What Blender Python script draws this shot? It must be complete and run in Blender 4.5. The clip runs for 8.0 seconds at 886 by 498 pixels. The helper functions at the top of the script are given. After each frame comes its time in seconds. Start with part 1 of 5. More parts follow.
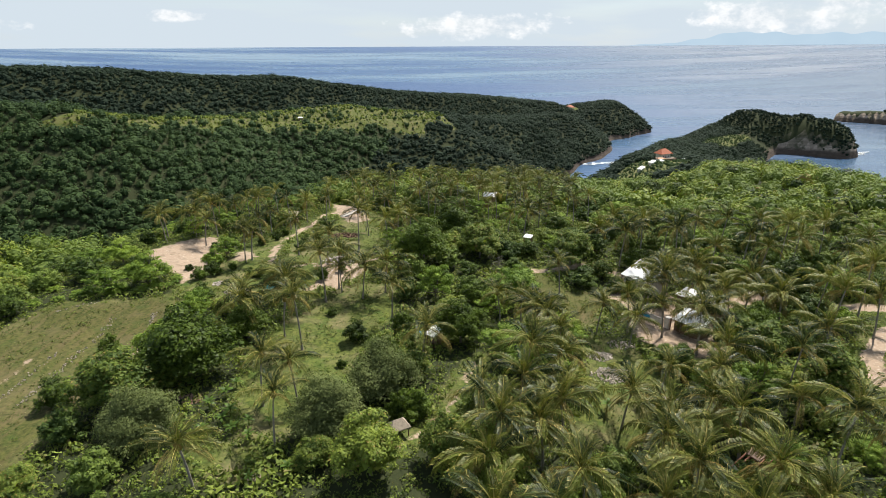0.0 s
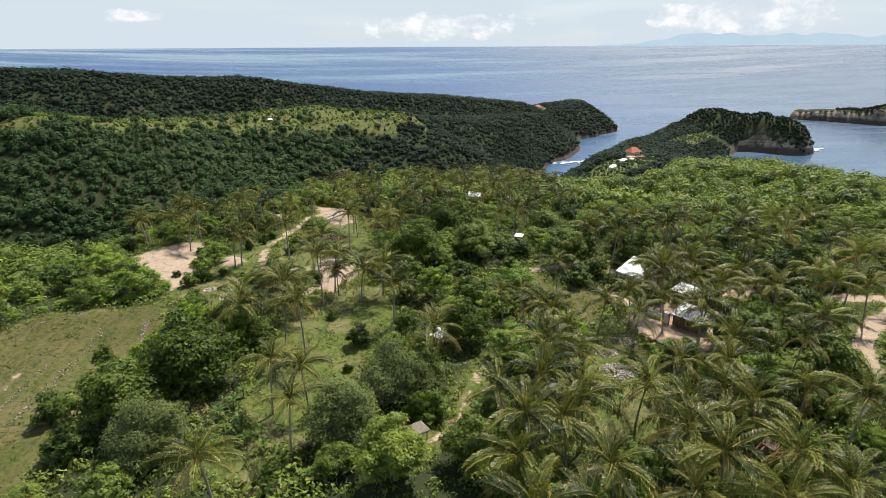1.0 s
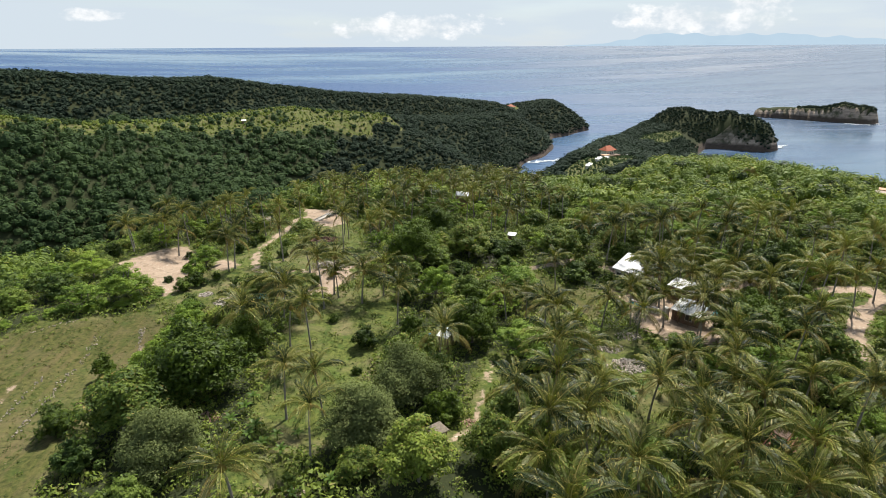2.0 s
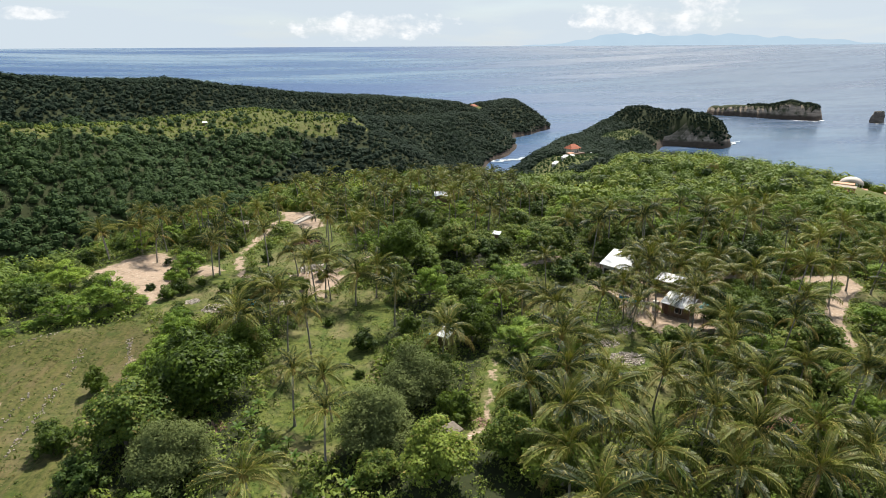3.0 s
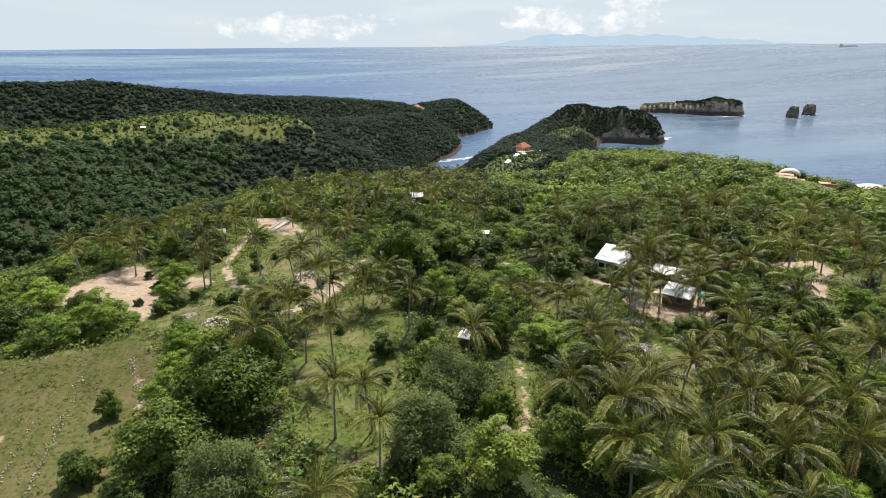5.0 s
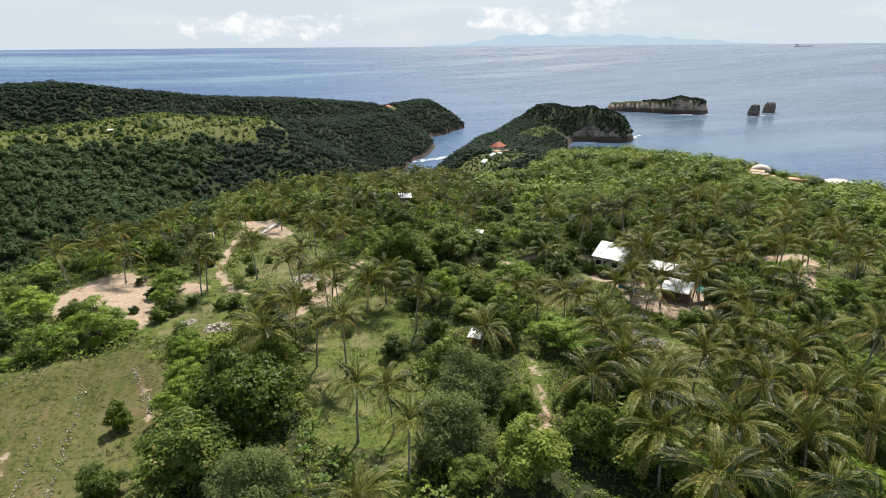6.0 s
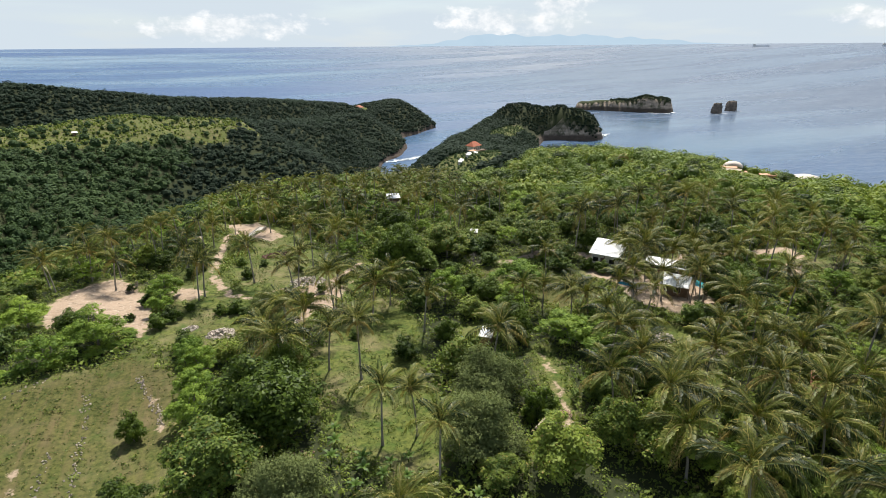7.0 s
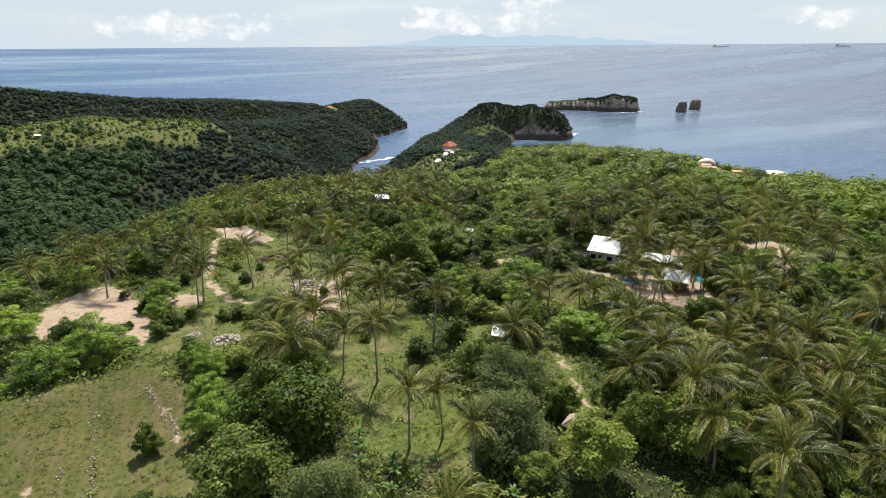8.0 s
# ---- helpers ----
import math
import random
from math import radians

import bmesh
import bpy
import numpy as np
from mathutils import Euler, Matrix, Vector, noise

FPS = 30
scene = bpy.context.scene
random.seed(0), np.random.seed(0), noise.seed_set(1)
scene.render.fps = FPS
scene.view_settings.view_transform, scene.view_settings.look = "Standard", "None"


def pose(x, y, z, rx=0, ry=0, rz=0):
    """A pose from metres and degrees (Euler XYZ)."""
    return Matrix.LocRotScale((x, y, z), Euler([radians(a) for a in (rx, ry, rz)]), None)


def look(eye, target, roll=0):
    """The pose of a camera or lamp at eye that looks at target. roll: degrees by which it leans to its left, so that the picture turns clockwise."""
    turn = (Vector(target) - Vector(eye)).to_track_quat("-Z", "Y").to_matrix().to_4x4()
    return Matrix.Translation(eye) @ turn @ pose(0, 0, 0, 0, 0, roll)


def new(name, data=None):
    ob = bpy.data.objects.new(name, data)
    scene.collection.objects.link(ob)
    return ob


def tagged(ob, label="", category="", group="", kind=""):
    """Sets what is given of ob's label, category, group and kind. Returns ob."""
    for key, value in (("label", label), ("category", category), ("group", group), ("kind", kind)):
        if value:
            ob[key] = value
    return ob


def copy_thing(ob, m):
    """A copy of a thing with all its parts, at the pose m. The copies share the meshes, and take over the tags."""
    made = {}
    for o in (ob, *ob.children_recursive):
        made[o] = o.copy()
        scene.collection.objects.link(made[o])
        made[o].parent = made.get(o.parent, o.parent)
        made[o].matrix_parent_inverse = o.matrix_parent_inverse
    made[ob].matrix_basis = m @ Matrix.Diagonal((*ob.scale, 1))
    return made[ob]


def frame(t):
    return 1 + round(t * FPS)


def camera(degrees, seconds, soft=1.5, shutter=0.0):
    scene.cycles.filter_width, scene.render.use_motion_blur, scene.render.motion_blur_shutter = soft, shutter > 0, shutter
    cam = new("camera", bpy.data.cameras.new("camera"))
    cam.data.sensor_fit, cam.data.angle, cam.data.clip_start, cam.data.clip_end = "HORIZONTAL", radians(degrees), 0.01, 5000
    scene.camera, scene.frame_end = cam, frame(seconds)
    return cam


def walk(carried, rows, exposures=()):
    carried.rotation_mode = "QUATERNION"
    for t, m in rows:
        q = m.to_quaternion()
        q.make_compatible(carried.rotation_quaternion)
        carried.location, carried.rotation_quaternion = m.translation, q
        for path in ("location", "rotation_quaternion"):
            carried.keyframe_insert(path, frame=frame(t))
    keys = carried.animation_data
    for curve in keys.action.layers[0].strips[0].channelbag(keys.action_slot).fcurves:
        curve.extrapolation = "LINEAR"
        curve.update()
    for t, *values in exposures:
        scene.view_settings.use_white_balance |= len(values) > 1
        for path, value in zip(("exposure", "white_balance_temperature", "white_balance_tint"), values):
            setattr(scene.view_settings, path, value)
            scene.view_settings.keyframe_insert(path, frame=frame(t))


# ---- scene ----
cam = camera(76.4, 8.0, soft=0.8)
PATH = [
    (0, (-0.027, -2.406, 170.452), (-0.034, -0.524, 169.775), -0.3),
    (0.5, (-3.135, -2.048, 170.383), (-3.077, -0.167, 169.706), -0.3),
    (1, (-5.952, -1.765, 170.344), (-5.849, 0.115, 169.668), -0.3),
    (2.5, (-14.289, -0.937, 170.364), (-14.029, 0.927, 169.687), -0.3),
    (3, (-17.302, -0.443, 170.404), (-16.975, 1.41, 169.727), -0.3),
    (3.5, (-20.336, 0.19, 170.437), (-19.959, 2.033, 169.76), -0.35),
    (4, (-23.364, 0.945, 170.469), (-22.938, 2.777, 169.791), -0.35),
    (4.5, (-26.41, 1.842, 170.478), (-25.935, 3.663, 169.801), -0.4),
    (6, (-35.48, 4.876, 170.54), (-34.858, 6.652, 169.863), -0.45),
    (6.5, (-38.454, 6.071, 170.541), (-37.785, 7.83, 169.864), -0.45),
    (7, (-41.527, 7.477, 170.492), (-40.808, 9.215, 169.814), -0.45),
    (7.5, (-44.621, 8.989, 170.444), (-43.853, 10.707, 169.766), -0.4),
    (8, (-47.608, 10.499, 170.401), (-46.794, 12.195, 169.723), -0.4),
]
walk(cam, [(t, look(eye, target, roll)) for t, eye, target, roll in PATH])

# ---- sky and sun ----
SUN_AZ, SUN_EL = 32.0, 56.0
sun_data = bpy.data.lights.new("sun", "SUN")
sun_data.energy, sun_data.angle, sun_data.color = 5.0, radians(0.6), (1.0, 0.95, 0.86)
sun = new("sun", sun_data)
sun_from = Vector((math.sin(radians(SUN_AZ)) * math.cos(radians(SUN_EL)), math.cos(radians(SUN_AZ)) * math.cos(radians(SUN_EL)), math.sin(radians(SUN_EL))))
sun.matrix_world = look(sun_from * 900, (0, 0, 0))
scene.view_settings.exposure = 0.66


class Nodes:
    """Short hand for building a node tree."""

    def __init__(self, tree):
        self.tree = tree
        tree.nodes.clear()

    def add(self, kind, ins=None, op="", image_space="", blend="", clamp=False, attr=""):
        n = self.tree.nodes.new(kind)
        if op:
            n.operation = op
            n.use_clamp = clamp
        if image_space:
            n.data_type = image_space
        if blend:
            n.blend_type = blend
        if attr:
            n.attribute_name = attr
        for k, v in (ins or {}).items():
            if isinstance(v, bpy.types.NodeSocket):
                self.tree.links.new(v, n.inputs[k])
            else:
                n.inputs[k].default_value = v
        return n

    def noise(self, vec, scale, detail=4.0, rough=0.55, out="Fac"):
        return self.add("ShaderNodeTexNoise", {"Vector": vec, "Scale": scale, "Detail": detail, "Roughness": rough}).outputs[out]

    def ramp(self, fac, stops):
        n = self.add("ShaderNodeValToRGB", {"Fac": fac})
        e = n.color_ramp.elements
        while len(e) < len(stops):
            e.new(0.5)
        for el, (p, c) in zip(e, stops):
            el.position = p
            el.color = (c, c, c, 1) if isinstance(c, (int, float)) else (*c, 1)
        return n.outputs["Color"]

    def mix(self, fac, a, b, blend="MIX"):
        n = self.add("ShaderNodeMix", image_space="RGBA", blend=blend)
        for i, v in ((0, fac), (6, a), (7, b)):
            if isinstance(v, bpy.types.NodeSocket):
                self.tree.links.new(v, n.inputs[i])
            elif i == 0:
                n.inputs[0].default_value = v
            else:
                n.inputs[i].default_value = (*v, 1)
        return n.outputs[2]

    def maths(self, op, a, b=0.0, c=0.0, clamp=False):
        n = self.add("ShaderNodeMath", op=op, clamp=clamp)
        for i, v in enumerate((a, b, c)):
            if isinstance(v, bpy.types.NodeSocket):
                self.tree.links.new(v, n.inputs[i])
            else:
                n.inputs[i].default_value = v
        return n.outputs[0]


world = bpy.data.worlds.new("world")
scene.world = world
world.use_nodes = True
N = Nodes(world.node_tree)
sky = N.add("ShaderNodeTexSky")
sky.sky_type, sky.sun_disc, sky.sun_elevation, sky.sun_rotation = "NISHITA", False, radians(SUN_EL), radians(SUN_AZ)
sky.altitude, sky.air_density, sky.dust_density, sky.ozone_density = 100.0, 1.0, 0.6, 1.0
co = N.add("ShaderNodeTexCoord").outputs["Generated"]
sep = N.add("ShaderNodeSeparateXYZ", {"Vector": co})
bearing = N.maths("ARCTAN2", sep.outputs["X"], sep.outputs["Y"])
rise = sep.outputs["Z"]
veil = N.noise(N.add("ShaderNodeMapping", {"Vector": co, "Scale": (1.0, 1.0, 7.0)}).outputs["Vector"], 3.0, 5.0, 0.5)
haze = N.maths("ADD", N.ramp(rise, [(0.0, 0.85), (0.12, 0.68), (0.4, 0.35), (0.9, 0.1)]), N.ramp(veil, [(0.35, 0.0), (0.65, 0.4)]), clamp=True)
colour = N.mix(haze, sky.outputs["Color"], (5.2, 5.9, 6.5))
# banks of fair-weather cloud low over the sea: bearing, half width, height, half height
billow = N.noise(N.add("ShaderNodeMapping", {"Vector": co, "Scale": (1.0, 1.0, 1.6)}).outputs["Vector"], 26.0, 7.0, 0.62)
bank = -1.0
for b, w, e, h in ((0.06, 0.16, 0.030, 0.026), (0.5, 0.15, 0.038, 0.030), (0.58, 0.08, 0.06, 0.03), (1.03, 0.09, 0.034, 0.017), (-0.42, 0.05, 0.045, 0.010), (-0.68, 0.08, 0.03, 0.012), (1.5, 0.2, 0.06, 0.03), (-1.3, 0.25, 0.06, 0.03)):
    u = N.maths("POWER", N.maths("ABSOLUTE", N.maths("DIVIDE", N.maths("SUBTRACT", bearing, b), w)), 2.0)
    v = N.maths("POWER", N.maths("ABSOLUTE", N.maths("DIVIDE", N.maths("SUBTRACT", rise, e), h)), 2.0)
    bank = N.maths("MAXIMUM", N.maths("SUBTRACT", 0.75, N.maths("ADD", u, v)), bank)
puff = N.maths("ADD", bank, N.maths("MULTIPLY", N.maths("SUBTRACT", billow, 0.5), 3.4))
colour = N.mix(N.ramp(puff, [(0.1, 0.0), (0.75, 0.9)]), colour, N.mix(N.ramp(billow, [(0.35, 0.0), (0.62, 1.0)]), (5.5, 6.0, 6.4), (8.0, 8.1, 8.2)))
back = N.add("ShaderNodeBackground", {"Color": colour, "Strength": 0.082})
N.add("ShaderNodeOutputWorld", {"Surface": back.outputs[0]})

# ---- the lie of the land ----


def along(px, py, pts):
    """For each place its distance to the polyline pts (x, y, z) and the height of the nearest point on it."""
    best = np.full(px.shape, 1e9)
    height = np.zeros(px.shape)
    for (x0, y0, z0), (x1, y1, z1) in zip(pts, pts[1:]):
        dx, dy = x1 - x0, y1 - y0
        k = np.clip(((px - x0) * dx + (py - y0) * dy) / (dx * dx + dy * dy), 0, 1)
        d = np.hypot(px - x0 - k * dx, py - y0 - k * dy)
        near = d < best
        best = np.where(near, d, best)
        height = np.where(near, z0 + k * (z1 - z0), height)
    return best, height


def inside(px, py, poly):
    """Distance to the outline of a polygon, negative inside."""
    d, _ = along(px, py, [(x, y, 0) for x, y in poly + poly[:1]])
    hit = np.zeros(px.shape, bool)
    for (x0, y0), (x1, y1) in zip(poly, poly[1:] + poly[:1]):
        if y0 != y1:
            hit ^= ((y0 > py) != (y1 > py)) & (px < (x1 - x0) * (py - y0) / (y1 - y0) + x0)
    return np.where(hit, -d, d)


def waves(px, py, size, seed):
    """Soft rolling noise made of a few sines, about -1 to 1."""
    r = np.random.RandomState(seed)
    total = np.zeros(px.shape)
    for i in range(7):
        a, k, p = r.uniform(0, 6.28), r.uniform(0.6, 1.7) * 6.28 / size, r.uniform(0, 6.28)
        total += np.sin((px * math.cos(a) + py * math.sin(a)) * k + p)
    return total / 4.0


PLATEAU = [(-120, -80), (-97, 50), (-84, 92), (-76, 118), (-72, 150), (-56, 200), (-25, 242), (50, 262), (130, 285), (195, 272), (250, 268), (302, 244), (298, 208), (212, 190), (205, 160), (250, 80), (260, -80)]
SPUR = [(-230, 90, 126), (-135, 140, 113), (-108, 160, 104)]
NECK = [(168, 252, 104), (192, 326, 99), (205, 427, 83), (203, 515, 69), (262, 650, 49), (345, 780, 42), (450, 925, 34), (495, 985, 36)]
PENINSULA = [(484, 985, 36), (534, 1008, 61), (576, 985, 53), (610, 966, 57), (626, 960, 52)]
HILL = [(-420, 350, 139), (-330, 380, 135), (-265, 400, 130), (-228, 446, 118), (-205, 560, 105), (-110, 690, 103), (-20, 760, 83), (60, 850, 67), (180, 1000, 54)]
TERRACE = [(-170, 572, 97), (-110, 640, 98), (-45, 695, 90)]
HEADLAND = [(180, 1005, 52), (235, 1110, 44), (290, 1180, 54), (338, 1240, 55)]
FAR_HILL = [(-620, 640, 153), (-415, 745, 142), (-325, 840, 127), (-255, 880, 127), (-85, 1000, 95), (65, 1070, 81), (190, 1140, 65), (245, 1180, 42)]
ISLE = [(958, 1355, 21), (985, 1340, 25), (1040, 1280, 28), (1075, 1240, 41), (1092, 1222, 35)]


def ridge(px, py, pts, wide, slope, round_off=10.0):
    d, z = along(px, py, pts)
    out = np.maximum(d - wide, 0)
    return z - slope * (np.sqrt(out * out + round_off * round_off) - round_off)


def bluff(px, py, pts, reach, power):
    """A domed top that falls off ever more steeply to a cliff, reach metres from its crest."""
    d, z = along(px, py, pts)
    return (z + 14) * (1 - (d / reach) ** power) - 14


def land(px, py):
    """Height of the ground, without the small bumps."""
    px, py = np.asarray(px, float), np.asarray(py, float)
    wx, wy = px + 9 * waves(px, py, 160, 3), py + 9 * waves(px, py, 160, 4)
    d = inside(px, py, PLATEAU)
    top = 122.0 - 0.085 * np.maximum(py - 125, 0) - 0.065 * np.clip(px - 60, 0, 160) - 0.28 * np.maximum(px - 240, 0) + 0.8 * waves(px, py, 70, 5)
    top = top + 3.5 * np.exp(-((px - 172) ** 2 + (py - 248) ** 2) / 3000.0) - 11.5 * np.exp(-((px - 96) ** 2 + (py - 250) ** 2) / 2200.0) - 6.5 * np.exp(-((px - 240) ** 2 + (py - 197) ** 2) / 900.0)
    out = np.maximum(d, 0)
    side = np.where(px < 0, 0.42, 0.36)
    parts = [top - side * (np.sqrt(out * out + 64) - 8)]
    parts.append(ridge(px, py, SPUR, 14, 0.45))
    parts.append(ridge(wx, wy, NECK, 26, 0.75))
    parts.append(bluff(wx, wy, PENINSULA, 78, 2.3))
    parts.append(ridge(wx, wy, HILL, 22, 0.62))
    parts.append(ridge(wx, wy, TERRACE, 42, 0.7))
    parts.append(ridge(wx, wy, HEADLAND, 26, 0.8))
    parts.append(ridge(wx, wy, FAR_HILL, 40, 0.5))
    parts.append(bluff(wx, wy, ISLE, 36, 7.0))
    k = 4.0
    h = k * np.log(sum(np.exp(np.clip((p + 40) / k, -40, 80)) for p in parts)) - 40
    h = np.where(h < 8, 8 - (8 - h) * 2.2, h)
    return np.maximum(h, -14.0)


def ground(px, py):
    px, py = np.asarray(px, float), np.asarray(py, float)
    h = land(px, py)
    return h + np.where(h > 0, 0.22 * waves(px, py, 9, 6) + 0.5 * waves(px, py, 27, 7), 0)

# ---- materials ----


def material(name):
    m = bpy.data.materials.new(name)
    m.use_nodes = True
    return m, Nodes(m.node_tree)


def finish(m, n, colour, rough=0.8, bump=None, strength=0.3, distance=0.05, spec=0.3, through_light=None, metal=0.0):
    ins = {"Base Color": colour if isinstance(colour, bpy.types.NodeSocket) else (*colour, 1), "Roughness": rough, "Specular IOR Level": spec, "Metallic": metal}
    if bump is not None:
        ins["Normal"] = n.add("ShaderNodeBump", {"Height": bump, "Strength": strength, "Distance": distance}).outputs[0]
    shader = n.add("ShaderNodeBsdfPrincipled", ins).outputs[0]
    if through_light is not None:
        glow = n.add("ShaderNodeBsdfTranslucent", {"Color": n.mix(1.0, ins["Base Color"] if isinstance(colour, bpy.types.NodeSocket) else colour, (1.0, 1.0, 0.55), "MULTIPLY")}).outputs[0]
        shader = n.add("ShaderNodeMixShader", {0: through_light, 1: shader, 2: glow}).outputs[0]
    n.add("ShaderNodeOutputMaterial", {"Surface": shader})
    return m


def leaf_material(name, dark, light, dry=None, dry_share=0.0, patch=0.12, own=0.3, through_light=0.26, rough=0.6, gloss=0.2, mottle=1.5, single=0.45):
    m, n = material(name)
    geo = n.add("ShaderNodeNewGeometry")
    each = geo.outputs["Random Per Island"]
    tree = n.add("ShaderNodeObjectInfo").outputs["Random"]
    place = n.noise(geo.outputs["Position"], patch, 3.0)
    f = n.maths("ADD", n.maths("ADD", n.maths("MULTIPLY", n.maths("SUBTRACT", each, 0.5), single), 0.22), n.maths("ADD", n.maths("MULTIPLY", place, 0.7), n.maths("MULTIPLY", n.maths("SUBTRACT", tree, 0.5), own * 2)))
    clump = n.noise(geo.outputs["Position"], 0.85, 2.0)
    f = n.maths("ADD", f, n.maths("MULTIPLY", n.maths("SUBTRACT", clump, 0.5), mottle))
    f = n.maths("SUBTRACT", f, 0.18, clamp=True)
    c = n.mix(f, dark, light)
    if dry:
        c = n.mix(n.ramp(n.maths("FRACT", n.maths("MULTIPLY", each, 7.31)), [(1 - dry_share - 0.02, 0.0), (1 - dry_share + 0.02, 0.85)]), c, dry)
    return finish(m, n, c, rough, spec=gloss, through_light=through_light)


# cloud shade and some haze blue are put into these leaves' colour
SHADED_FOREST = leaf_material("cloud_shaded_forest_leaves", (0.014, 0.025, 0.017), (0.039, 0.06, 0.033), patch=0.014, own=0.0, through_light=0.15, rough=0.75, gloss=0.06, mottle=0.6)
VALLEY = leaf_material("valley_leaves", (0.02, 0.042, 0.017), (0.088, 0.135, 0.045), patch=0.03, own=0.0, through_light=0.2, rough=0.7, gloss=0.08, mottle=1.0)
SCRUB = leaf_material("scrub_leaves", (0.032, 0.062, 0.01), (0.18, 0.245, 0.04), patch=0.1)
MANGO = leaf_material("mango_leaves", (0.074, 0.096, 0.033), (0.215, 0.248, 0.09), own=0.1, gloss=0.05, rough=0.6, mottle=0.7)
DARK = leaf_material("dark_glossy_leaves", (0.018, 0.036, 0.005), (0.115, 0.17, 0.019), gloss=0.14, rough=0.5)
BRIGHT = leaf_material("bright_leaves", (0.085, 0.15, 0.016), (0.28, 0.38, 0.05))
TEAK = leaf_material("broad_leaves", (0.045, 0.08, 0.01), (0.25, 0.31, 0.044), (0.28, 0.2, 0.06), 0.05)
PALM = leaf_material("palm_leaflets", (0.014, 0.029, 0.005), (0.188, 0.202, 0.033), (0.42, 0.34, 0.1), 0.07, own=0.5, through_light=0.24, rough=0.5, gloss=0.25, mottle=0.7, single=0.2)
PALM_OLD = leaf_material("old_palm_leaflets", (0.17, 0.135, 0.04), (0.42, 0.31, 0.1))
RIB = leaf_material("palm_midrib", (0.16, 0.15, 0.035), (0.38, 0.33, 0.1), through_light=0.05, single=0.1)
GRASS = leaf_material("grass_blades", (0.05, 0.085, 0.016), (0.125, 0.158, 0.036), (0.22, 0.18, 0.09), 0.2, through_light=0.3)
HERB = leaf_material("herb_leaves", (0.048, 0.088, 0.012), (0.24, 0.29, 0.049), (0.26, 0.22, 0.09), 0.06, patch=0.2)


def bark_material(name, a, b):
    m, n = material(name)
    p = n.add("ShaderNodeNewGeometry").outputs["Position"]
    ring = n.noise(n.add("ShaderNodeMapping", {"Vector": p, "Scale": (0.6, 0.6, 5.0)}).outputs[0], 1.5, 4.0)
    return finish(m, n, n.mix(ring, a, b), 0.9, ring, 0.6, 0.05)


BARK = bark_material("bark", (0.09, 0.075, 0.06), (0.28, 0.25, 0.21))
PALM_BARK = bark_material("palm_bark", (0.14, 0.12, 0.1), (0.34, 0.31, 0.27))


